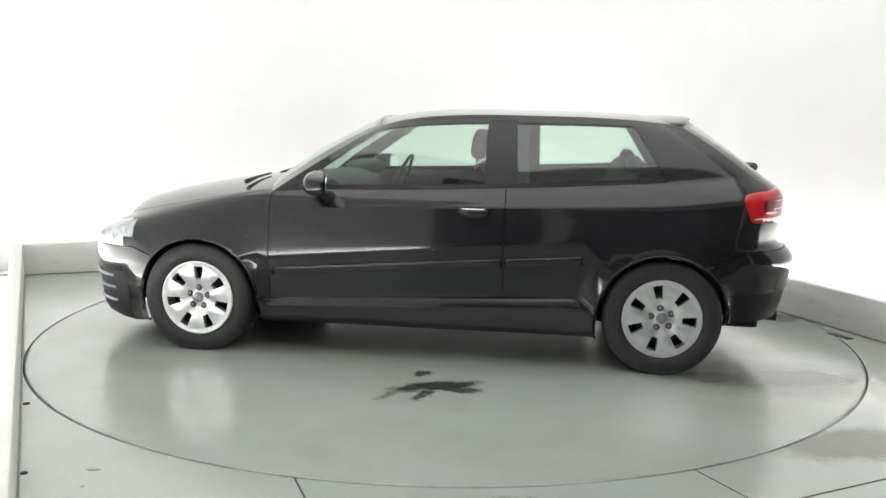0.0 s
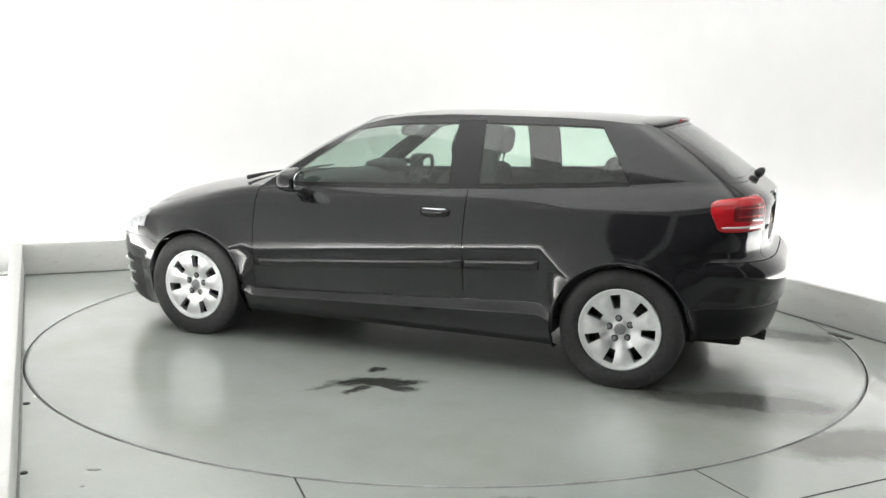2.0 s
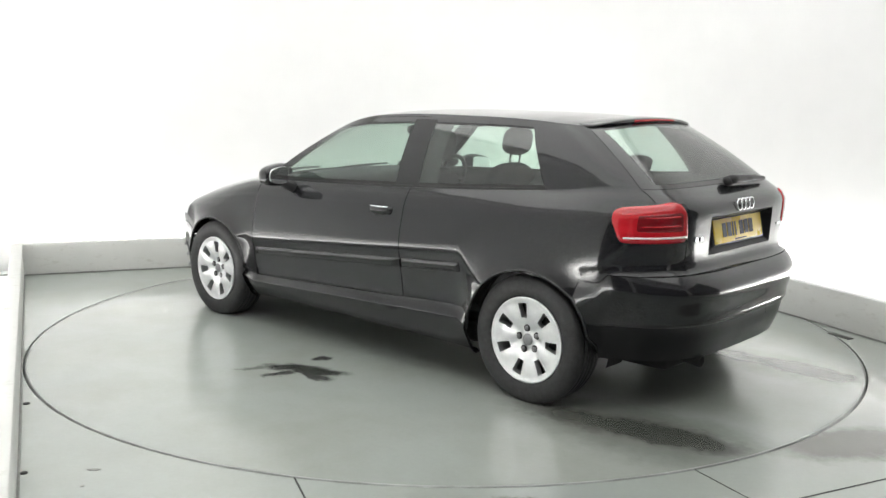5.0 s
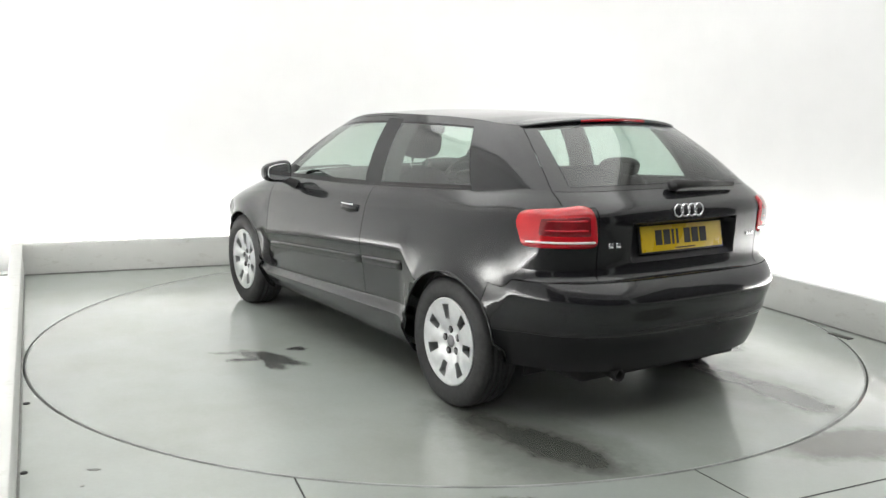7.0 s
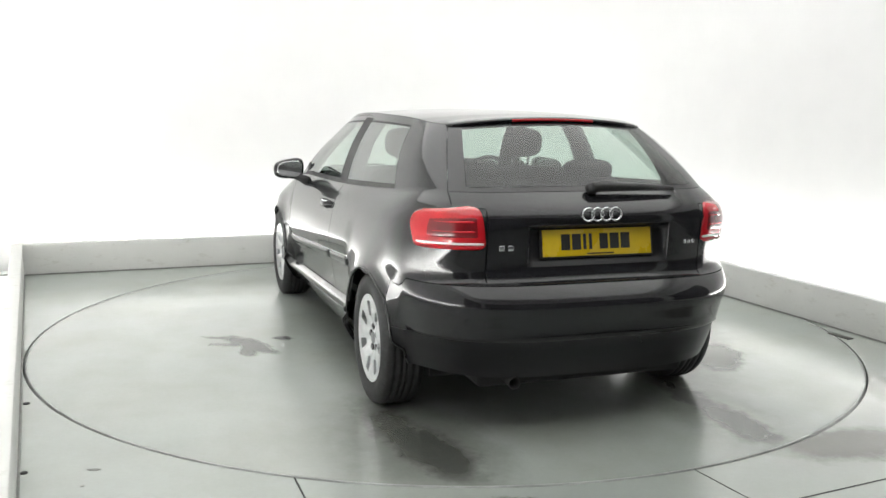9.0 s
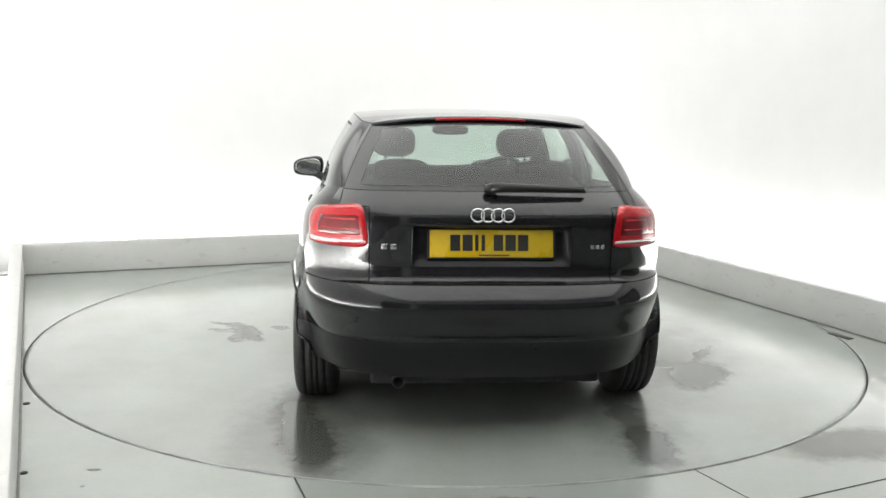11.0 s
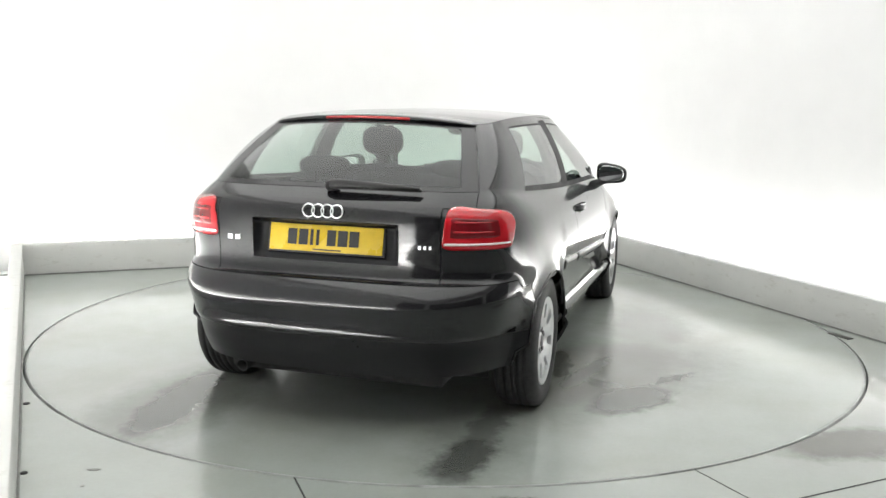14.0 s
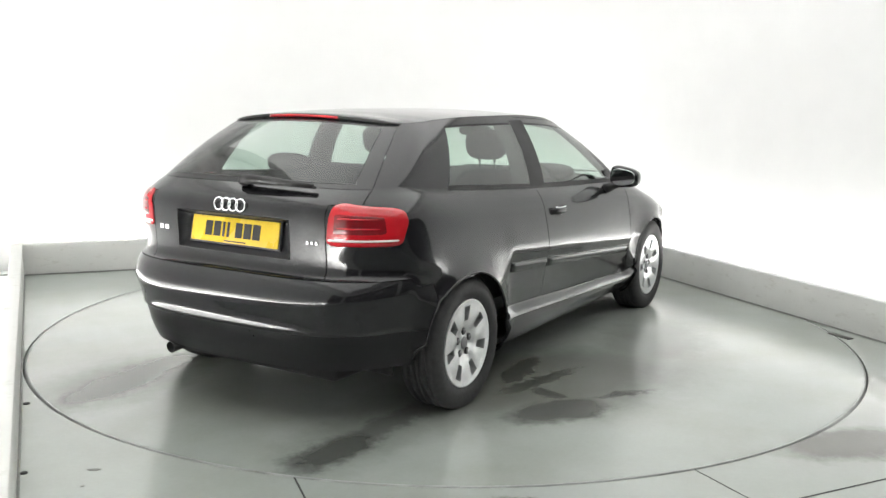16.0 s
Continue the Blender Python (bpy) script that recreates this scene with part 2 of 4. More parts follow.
# ---- the room ----
def slab_ring(outer, inner_r, z0, z1, steps=160):
    """A floor slab with a round hole."""
    bm = bmesh.new()
    inner, out = [], []
    for k in range(steps):
        a = 2 * math.pi * k / steps
        d = Vector((math.cos(a), math.sin(a)))
        inner.append(bm.verts.new((d.x * inner_r, d.y * inner_r, z1)))
        m = outer / max(abs(d.x), abs(d.y))
        out.append(bm.verts.new((d.x * m, d.y * m, z1)))
    low = [bm.verts.new((v.co.x, v.co.y, z0)) for v in inner]
    for k in range(steps):
        q = (k + 1) % steps
        bm.faces.new((inner[k], out[k], out[q], inner[q]))
        bm.faces.new((inner[k], inner[q], low[q], low[k]))
    bmesh.ops.recalc_face_normals(bm, faces=bm.faces)
    return bm


floor = part("floor", slab_ring(9.0, TABLE_R + 0.010, -0.10, 0.0), FLOOR, smooth=False)
tagged(floor, "pale grey-green painted concrete studio floor, slightly worn", "floor", kind="structure")
pit = part("pit", lathe([(2.7, -0.11), (2.7, -0.09)], 64, "z"), UNDER)
tagged(pit, "dark pit under the turntable", "pit", kind="structure")


def rounded_path(r, grow):
    """Plan points with outward normals round the room, corners rounded by r, pushed out by grow."""
    corners = [CORNER_NL, CORNER_L, CORNER_B, CORNER_NR]
    pts = []
    n = len(corners)
    for i in range(n):
        c, a, b = corners[i], corners[i - 1], corners[(i + 1) % n]
        da, db = (a - c).normalized(), (b - c).normalized()
        half = da.angle(db) / 2
        d = r / math.tan(half)
        centre = c + (da + db).normalized() * (r / math.sin(half))
        p0, p1 = c + da * d - centre, c + db * d - centre
        steps = 10 if r > 0.05 else 1
        for k in range(steps + 1):
            v = p0.lerp(p1, k / steps).normalized()
            corner_n = v
            pts.append((centre + v * r, corner_n))
    pts.append(pts[0])
    return [(p + nn * grow, nn) for p, nn in pts]


def walls():
    """White walls that curve round the corners, behind the light troughs."""
    rows = [(0.0, -0.02), (0.0, 0.6), (0.0, 1.4), (0.0, 2.4), (0.0, ROOM_H - 0.5)]
    for k in range(1, 7):
        a = math.pi / 2 * k / 6
        rows.append((-0.5 * (1 - math.cos(a)), ROOM_H - 0.5 + 0.5 * math.sin(a)))
    bm = wall_strip(rounded_path(0.55, TROUGH + 0.25), rows)
    w = part("wall", bm, WALL)
    w.modifiers.new("thick", "SOLIDIFY").thickness = -0.12
    return tagged(w, "white studio wall with rounded corners, lit from below", "wall", kind="structure")


walls()


def ceiling():
    bm = bmesh.new()
    box_into(bm, (0.2, -1.6, ROOM_H + 0.08), (13, 13, 0.12))
    c = part("ceiling", bm, CEIL, smooth=False)
    return tagged(c, "plain white studio ceiling", "ceiling", kind="structure")


ceiling()


def kerb(name, a, b, out):
    """A low painted upstand that hides the trough lamps."""
    along = (b - a).normalized()
    bm = bmesh.new()
    box_into(bm, (a + b) / 2 + out * 0.04 + Vector((0, 0, KERB_H / 2 + 0.001)), ((b - a).length + 0.08, 0.08, KERB_H),
             Matrix((along, out, Vector((0, 0, 1)))).transposed(), 0.006)
    k = part(name, bm, KERB)
    # thin grey strip that paints the shadow in the kerb-floor joint
    bm = bmesh.new()
    box_into(bm, (a + b) / 2 - out * 0.004 + Vector((0, 0, 0.005)), ((b - a).length - 0.02, 0.010, 0.008), Matrix((along, out, Vector((0, 0, 1)))).transposed(), 0.002)
    part("foot_shadow", bm, MARK_GREY, k, "grey strip for the thin shadow along the kerb foot")
    return tagged(k, "low white-painted kerb with scuffed face round the floor", "kerb", kind="structure")


kerb("kerb_back", CORNER_L, CORNER_B, OUT_BACK)
kerb("kerb_right", CORNER_B - DOWN_R * 0.0, CORNER_NR, OUT_R)
kerb("kerb_left", CORNER_L, CORNER_NL, OUT_L)


def reflection_curtain():
    """An unseen folded curtain, added behind the camera so the paint mirrors a dark side."""
    shift = TROUGH + 0.12
    stops = [CORNER_L + DOWN_L * 6.2 + OUT_L * shift, CORNER_NL + OUT_L * shift, CORNER_NL + DOWN_L * 0.1, CORNER_NR + DOWN_R * 0.1, CORNER_NR + OUT_R * shift, CORNER_B + DOWN_R * 5.3 + OUT_R * shift]
    path = []
    for p, q in zip(stops, stops[1:]):
        m = max(int((q - p).length / 0.04), 2)
        path += [p.lerp(q, k / m) for k in range(m)]
    path.append(stops[-1])
    bm = bmesh.new()
    n, rows = len(path) - 1, []
    for z in (0.06, 0.9, 1.8, 2.75):
        row = []
        for k, p in enumerate(path):
            way = path[min(k + 1, n)] - path[max(k - 1, 0)]
            side = Vector((-way.y, way.x, 0)).normalized()
            q = p + side * (0.007 * math.sin(k * 0.75) + 0.006 * math.sin(k * 0.31))
            row.append(bm.verts.new((q.x, q.y, z)))
        rows.append(row)
    for a, b in zip(rows, rows[1:]):
        for k in range(n):
            bm.faces.new((a[k], a[k + 1], b[k + 1], b[k]))
    ob = part("curtain", bm, ADDED_CURTAIN)
    ob.modifiers.new("thick", "SOLIDIFY").thickness = 0.006
    return tagged(ob, "unseen dark curtain added behind the camera to darken the car's reflections", "curtain", kind="structure")


reflection_curtain()


def trough(name, a, b, out):
    """The white base of the light trough behind a kerb."""
    along = (b - a).normalized()
    bm = bmesh.new()
    box_into(bm, (a + b) / 2 + out * 0.36 + Vector((0, 0, 0.008)), ((b - a).length + 1.1, 0.54, 0.012), Matrix((along, out, Vector((0, 0, 1)))).transposed())
    t = part(name, bm, WALL, smooth=False)
    return tagged(t, "white base of the light trough", "trough", kind="structure")


trough("trough_back", CORNER_L, CORNER_B, OUT_BACK)
trough("trough_right", CORNER_B + DOWN_R * 0.6, CORNER_NR, OUT_R)
trough("trough_left", CORNER_L + DOWN_L * 0.6, CORNER_NL, OUT_L)


# ---- the turntable ----
def turntable():
    base = tagged(new("turntable"), "large round pale grey painted vehicle turntable with dark stains", "turntable")
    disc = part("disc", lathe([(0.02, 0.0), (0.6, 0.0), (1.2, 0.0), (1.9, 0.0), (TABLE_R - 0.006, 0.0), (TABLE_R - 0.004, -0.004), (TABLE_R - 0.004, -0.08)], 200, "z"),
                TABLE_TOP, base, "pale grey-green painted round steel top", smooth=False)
    part("edge_ring", lathe([(TABLE_R + 0.001, -0.06), (TABLE_R + 0.001, -0.0005), (TABLE_R - 0.010, 0.0012), (TABLE_R - 0.012, -0.002)], 200, "z", False), EDGE_STEEL, base, "worn painted steel edge ring")
    return base


TABLE = turntable()


# ---- the car ----
def curve(*pairs):
    """A smooth monotone curve through (x, y) pairs."""
    px, py = np.array(sorted(pairs), float).T
    d = np.diff(py) / np.diff(px)
    m = np.concatenate(([d[0]], np.where(d[:-1] * d[1:] > 0, 2 * d[:-1] * d[1:] / (d[:-1] + d[1:] + 1e-12), 0.0), [d[-1]]))

    def f(x):
        x = min(max(x, px[0]), px[-1])
        i = min(max(int(np.searchsorted(px, x)) - 1, 0), len(px) - 2)
        h = px[i + 1] - px[i]
        t = (x - px[i]) / h
        return float((1 + 2 * t) * (1 - t) ** 2 * py[i] + t * (1 - t) ** 2 * h * m[i] + t * t * (3 - 2 * t) * py[i + 1] + t * t * (t - 1) * h * m[i + 1])
    return f


def smooth(a, b, x):
    t = min(max((x - a) / (b - a), 0.0), 1.0)
    return t * t * (3 - 2 * t)


AXLE, WHEEL_R, WHEEL_Z = 1.289, 0.316, 0.306
ARCH_R, ARCH_S, ARCH_OUT = 0.342, 0.30, 0.40
SPLIT_Z, TOP_V = 0.62, 1.05
WIDTH = 0.878
belt_z = curve((-2.1, 1.05), (-1.62, 1.05), (-1.45, 1.035), (-1.26, 1.018), (-0.5, 0.974), (0.0, 0.952), (0.6, 0.934), (0.90, 0.912), (1.0, 0.900), (1.17, 0.868), (1.33, 0.834), (1.5, 0.800), (1.7, 0.757), (1.95, 0.705), (2.2, 0.66))
rear_x = curve((0.17, -1.90), (0.22, -1.955), (0.28, -1.985), (0.36, -2.01), (0.42, -2.020), (0.436, -2.029), (0.446, -2.0375), (0.458, -2.0355), (0.48, -2.034), (0.53, -2.044),
               (0.57, -2.056), (0.60, -2.052), (0.63, -2.036), (0.655, -2.012), (0.672, -1.990), (0.685, -1.960), (0.70, -1.950), (0.75, -1.946), (0.86, -1.950), (0.94, -1.953), (0.975, -1.940), (1.01, -1.895), (1.05, -1.832))
front_x = curve((0.17, 2.05), (0.20, 2.10), (0.24, 2.115), (0.35, 2.125), (0.45, 2.14), (0.55, 2.142), (0.65, 2.13), (0.8, 2.10), (0.95, 2.04), (1.05, 1.94))
door_in = curve((0.17, 0.105), (0.195, 0.07), (0.23, 0.048), (0.27, 0.024), (0.309, 0.006), (0.318, 0.003), (0.350, 0.042), (0.36, 0.044), (0.42, 0.037), (0.48, 0.028), (0.54, 0.018), (0.575, 0.012),
                (0.600, 0.007), (0.609, 0.005), (0.63, 0.0035), (0.66, 0.004), (0.70, 0.007), (0.765, 0.0145), (0.80, 0.0195), (0.849, 0.027), (0.90, 0.035), (0.925, 0.039), (0.94, 0.045),
                (0.99, 0.062), (1.05, 0.098))
rake = curve((0.17, 0.0), (0.35, 0.045), (0.52, 0.070), (0.62, 0.075), (0.75, 0.035), (0.90, 0.0), (1.05, 0.0))
rear_in = curve((0.17, 0.17), (0.22, 0.11), (0.30, 0.075), (0.44, 0.045), (0.47, 0.032), (0.55, 0.020), (0.62, 0.014), (0.70, 0.016), (0.80, 0.027), (0.90, 0.045), (0.94, 0.060), (0.99, 0.098), (1.05, 0.160))
front_in = curve((0.17, 0.10), (0.24, 0.06), (0.35, 0.035), (0.5, 0.004), (0.65, -0.004), (0.8, 0.006), (0.92, 0.040), (1.0, 0.080), (1.05, 0.122))
power_r = curve((0.17, 3.6), (0.62, 4.0), (0.69, 4.2), (0.83, 4.6), (0.95, 4.8), (1.05, 6.0))
side_rear_x = curve((0.17, -1.93), (0.30, -1.99), (0.45, -2.03), (0.58, -2.038), (0.645, -2.014), (0.69, -1.982), (0.75, -1.974), (0.92, -1.962), (0.99, -1.93), (1.05, -1.832))
REAR_X0, FRONT_X0, SIDE_END = -0.85, 0.95, -1.615


def lower_point(col, v):
    """A point of the lower body for a column and a row; also for the ends, where columns run round the corner."""
    kind, c = col
    if kind in ("y", "k", "q"):
        n = power_r(v)
        length = REAR_X0 - (rear_x(v) if kind != "q" else rear_x(v) * (1 - smooth(0.45, 1, c)) + side_rear_x(v) * smooth(0.45, 1, c))
        w = WIDTH - rear_in(v)
        mid = 0.5 ** (1 / n)
        if kind == "y":
            eta = min(c / w, mid * 0.98)
            xi = (1 - eta ** n) ** (1 / n)
        elif kind == "k":
            y_in = 0.62 / w
            eta = y_in + (mid - y_in) * c
            xi = (1 - eta ** n) ** (1 / n)
        else:
            xc = REAR_X0 - (REAR_X0 - rear_x(v)) * mid
            x = xc + (SIDE_END - xc) * c
            xi = (REAR_X0 - x) / length
            eta = (1 - xi ** n) ** (1 / n)
        x, y = REAR_X0 - length * xi, w * eta
        z = v
    elif kind == "x":
        x = c
        zb = belt_z(x)
        z = v if v < SPLIT_Z else SPLIT_Z + (v - SPLIT_Z) / (TOP_V - SPLIT_Z) * (zb - SPLIT_Z)
        high = smooth(0.50, 0.64, v)
        back, fore = smooth(-1.25, SIDE_END, x) * (1 - high) + smooth(-0.45, -1.75, x) / smooth(-0.45, -1.75, SIDE_END) * high, smooth(1.0, 1.5, x)
        back = min(back, 1.0)
        inset = door_in(v) * (1 - back) * (1 - fore) + rear_in(v) * back + front_in(v) * fore
        # the hollow of the door's foot ends in a crease before each arch
        flank = (smooth(-0.868, -0.93, x) + smooth(0.872, 0.92, x)) * smooth(0.335, 0.36, v) * smooth(0.62, 0.56, v)
        inset = inset * (1 - flank) + min(inset, 0.010) * flank
        w = WIDTH - inset
        eta = 1.0
        if x < REAR_X0:
            n = power_r(v)
            eta = (1 - min(1, (REAR_X0 - x) / (REAR_X0 - side_rear_x(v))) ** n) ** (1 / n)
        elif x > FRONT_X0:
            n = 3.5
            eta = (1 - min(1, (x - FRONT_X0) / (front_x(v) - FRONT_X0)) ** n) ** (1 / n)
        y = w * eta
        # creases, strip and sill ledge climb towards the rear between the arches
        z -= rake(v) * x * smooth(0.935, 0.872, abs(x))
    else:
        n, length = 3.5, front_x(v) - FRONT_X0
        w = WIDTH - front_in(v)
        mid = 0.5 ** (1 / n)
        if kind == "p":
            xc = FRONT_X0 + length * mid
            x = 1.69 + (xc - 1.69) * c
            xi = (x - FRONT_X0) / length
            eta = (1 - xi ** n) ** (1 / n)
        else:
            eta = mid * c
            xi = (1 - eta ** n) ** (1 / n)
            x = FRONT_X0 + length * xi
        y = w * eta
        zb = belt_z(x)
        z = v if v < SPLIT_Z else SPLIT_Z + (v - SPLIT_Z) / (TOP_V - SPLIT_Z) * (zb - SPLIT_Z)
    # wheel arches: the square of the grid opens into a round arch with a lip
    for ax in (AXLE, -AXLE):
        dx, dz = x - ax, max(z - WHEEL_Z, 0.0)
        m, d = max(abs(dx), dz), math.hypot(x - ax, max(z - WHEEL_Z, 0.0))
        if ARCH_S - 1e-6 <= m < ARCH_OUT and kind in "xqpk":
            t = (m - ARCH_S) / (ARCH_OUT - ARCH_S)
            f = (1 - t) * ARCH_R / d + t
            if kind == "x":
                x = ax + dx * (f + 0.03 * (1 - t))
            if z > WHEEL_Z:
                z = WHEEL_Z + dz * f
            d = math.hypot(x - ax, max(z - WHEEL_Z, 0.0))
        if kind in "xqp":
            y += (0.010 * math.exp(-((d - ARCH_R) / 0.03) ** 2) + 0.010 * math.exp(-((d - ARCH_R) / 0.09) ** 2)) * smooth(0.58, 0.40, d)
    # the front bumper reaches lower than the sills
    if x > 1.45:
        z -= 0.055 * smooth(1.45, 1.75, x) * smooth(0.44, 0.20, v)
    # number plate recess in the tailgate
    if kind in ("y", "k"):
        gate = smooth(0.336, 0.316, y) * smooth(0.745, 0.772, z) * smooth(0.917, 0.894, z)
        x += (0.026 + 0.022 * (z - 0.78) / 0.11) * gate
    return Vector((x, y, z))


ROWS = [0.17, 0.182, 0.20, 0.23, 0.27, 0.309, 0.318, 0.350, 0.36, 0.378, 0.395, 0.42, 0.436, 0.446, 0.458, 0.48, 0.51, 0.54, 0.575, 0.600, 0.609, 0.63, 0.645, 0.66, 0.672, 0.685,
        0.70, 0.725, 0.745, 0.758, 0.772, 0.80, 0.835, 0.849, 0.858, 0.88, 0.894, 0.906, 0.917, 0.925, 0.94, 0.955, 0.97, 0.99, 1.01, 1.03, 1.05]
REAR_Y = [0.0, 0.07, 0.14, 0.20, 0.25, 0.28, 0.30, 0.318, 0.335, 0.37, 0.41, 0.45, 0.49, 0.515, 0.53, 0.56, 0.59, 0.62]
DX = [-0.30, -0.25, -0.20, -0.15, -0.10, -0.05, 0.0, 0.05, 0.10, 0.15, 0.20, 0.25, 0.30, 0.335, 0.375, 0.42]
SIDE_X = ([-AXLE + d for d in DX] + [-0.80, -0.73, -0.66, -0.58, -0.50, -0.44, -0.38, -0.32, -0.24, -0.14, -0.04, 0.06, 0.16, 0.26, 0.36, 0.46, 0.56, 0.66, 0.76]
          + [AXLE - d for d in reversed(DX)] + [AXLE + d for d in (0.34, 0.40)])
COLS = ([("y", y) for y in REAR_Y] + [("k", k) for k in (0.33, 0.66, 1.0)] + [("q", q) for q in (0.17, 0.34, 0.5, 0.62, 0.74, 0.87)] + [("x", x) for x in SIDE_X]
        + [("p", p) for p in (0.3, 0.65, 1.0)] + [("f", f) for f in (0.9, 0.78, 0.64, 0.48, 0.32, 0.16, 0.0)])
DOOR_FRONT = AXLE - 0.42
DOOR_REAR = -0.44


class Shell:
    """Collects the faces of the left half, part by part, and mirrors them."""

    def __init__(self):
        self.faces = {}

    def add(self, key, quad):
        pts = []
        for p in quad:
            if not pts or (p - pts[-1]).length > 1e-5:
                pts.append(p)
        if len(pts) > 2 and (pts[0] - pts[-1]).length < 1e-5:
            pts.pop()
        if len(pts) > 2:
            self.faces.setdefault(key, []).append(pts)

    def mesh(self, key, sides, gap=0.0025, depth=0.014, push=0.0):
        bm = bmesh.new()
        pool = {}

        def vert(p, s):
            q = (round(p.x, 4), round(p.y * s, 4) + 0.0, round(p.z, 4))
            if q not in pool:
                pool[q] = bm.verts.new((p.x, p.y * s, p.z))
            return pool[q]
        for s in sides:
            for pts in self.faces[key]:
                vs = [vert(p, s) for p in pts]
                if s < 0:
                    vs.reverse()
                if len(set(vs)) == len(vs):
                    try:
                        bm.faces.new(vs)
                    except ValueError:
                        pass
        bm.normal_update()
        edges = [e for e in bm.edges if e.is_boundary]
        rim = {v for e in edges for v in e.verts}
        shift = {}
        for v in rim:
            inner = [e.other_vert(v).co for e in v.link_edges if not e.is_boundary]
            if inner:
                d = sum((c - v.co for c in inner), Vector()).normalized()
                shift[v] = d * gap
        normals = {v: v.normal.copy() for v in rim}
        if push:
            for v in bm.verts:
                if v not in rim or push < 0:
                    v.co += v.normal * push
        for v, d in shift.items():
            v.co += d
        made = bmesh.ops.extrude_edge_only(bm, edges=edges)["geom"]
        for e in edges:
            e.smooth = False
        twin = {}
        for v in (g for g in made if isinstance(g, bmesh.types.BMVert)):
            near = [e.other_vert(v) for e in v.link_edges if e.other_vert(v) in normals]
            if near:
                twin[v] = near[0]
        for v, o in twin.items():
            v.co = o.co - normals[o] * depth
        return bm


def build_shell():
    sh = Shell()
    grid = [[lower_point(c, v) for v in ROWS] for c in COLS]
    nc, nr = len(COLS), len(ROWS)

    for i in range(nc - 1):
        ka, kb = COLS[i], COLS[i + 1]
        for j in range(nr - 1):
            v0, v1 = ROWS[j], ROWS[j + 1]
            quad = (grid[i][j], grid[i][j + 1], grid[i + 1][j + 1], grid[i + 1][j])
            vm = (v0 + v1) / 2
            if ka[0] == "x" and kb[0] == "x":
                xm = (ka[1] + kb[1]) / 2
                if min(abs(xm - AXLE), abs(xm + AXLE)) < ARCH_S and vm < WHEEL_Z + ARCH_S:
                    continue
                if xm < -AXLE - ARCH_S + 0.001 and vm < 0.27:
                    continue
                elif xm < -AXLE - ARCH_S + 0.001 and vm < 0.44:
                    key = "rear_valance"
                elif xm < -AXLE - ARCH_S + 0.001 and vm < 0.645:
                    key = "rear_bumper"
                elif DOOR_REAR < xm < DOOR_FRONT and vm > 0.355:
                    key = "door"
                elif xm > AXLE + ARCH_S and vm < 0.575:
                    key = "front_bumper"
                else:
                    key = "body"
            elif ka[0] in "ykq":
                if vm < 0.27:
                    continue
                if vm < 0.44:
                    key = "rear_valance"
                elif vm < 0.672:
                    key = "rear_bumper"
                elif ka[0] == "y" and ka[1] < 0.33 and 0.745 < vm < 0.917:
                    key = "plate_recess"
                elif ka[0] == "y" and ka[1] < 0.515:
                    key = "tailgate"
                elif vm > 0.99 and ka[0] == "y":
                    key = "tailgate"
                else:
                    key = "body"
            else:
                if vm < 0.575:
                    key = "front_bumper"
                elif (ka[0] == "p" or (ka[0] == "x" and 0.66 < vm < 0.95) or (ka[0] == "f" and ka[1] > 0.6)) and vm < 1.0:
                    key = "headlight"
                elif ka[0] == "f" and vm < 0.97:
                    key = "grille"
                else:
                    key = "body"
            if key == "front_bumper" and vm < 0.42 and not (ka[0] == "x"):
                key = "lower_grille"
            sh.add(key, quad)
    # bonnet, from the wing edge to the middle
    top = [g[-1] for g in grid]
    hood_z = curve((0.8, 0.975), (1.0, 0.962), (1.3, 0.925), (1.7, 0.852), (2.0, 0.765), (2.2, 0.68))
    first = next(i for i in range(nc) if COLS[i][0] == "x" and COLS[i][1] > 0.85)
    SS = [1.0, 0.93, 0.84, 0.7, 0.5, 0.25, 0.0]

    def hood(i, s):
        p = top[i]
        x = p.x + 0.10 * (1 - s * s) * smooth(1.1, 0.85, p.x)
        rise = max(hood_z(x) - p.z, 0.0)
        return Vector((x, p.y * s, p.z + rise * (1 - s ** 2.4)))
    for i in range(first, nc - 1):
        for k in range(len(SS) - 1):
            key = "bonnet" if k > 0 else "body"
            sh.add(key, (hood(i, SS[k]), hood(i, SS[k + 1]), hood(i + 1, SS[k + 1]), hood(i + 1, SS[k])))
    # ---- greenhouse: base ring on the belt, top ring at the roof rail ----
    top_x = curve((-1.62, -1.235), (-1.589, -1.222), (-1.289, -1.085), (-0.80, -0.72), (-0.44, -0.43), (-0.32, -0.325), (0.1, -0.10), (0.5, 0.10), (0.90, 0.30))
    rail_z = curve((-1.6, 1.31), (-1.235, 1.330), (-1.1, 1.342), (-0.8, 1.354), (-0.35, 1.358), (-0.05, 1.347), (0.15, 1.322), (0.30, 1.285), (0.45, 1.25))
    rail_y = curve((-1.5, 0.532), (-1.235, 0.553), (-1.1, 0.570), (-0.6, 0.600), (-0.1, 0.605), (0.3, 0.580))
    base, roof = [], []
    names = []
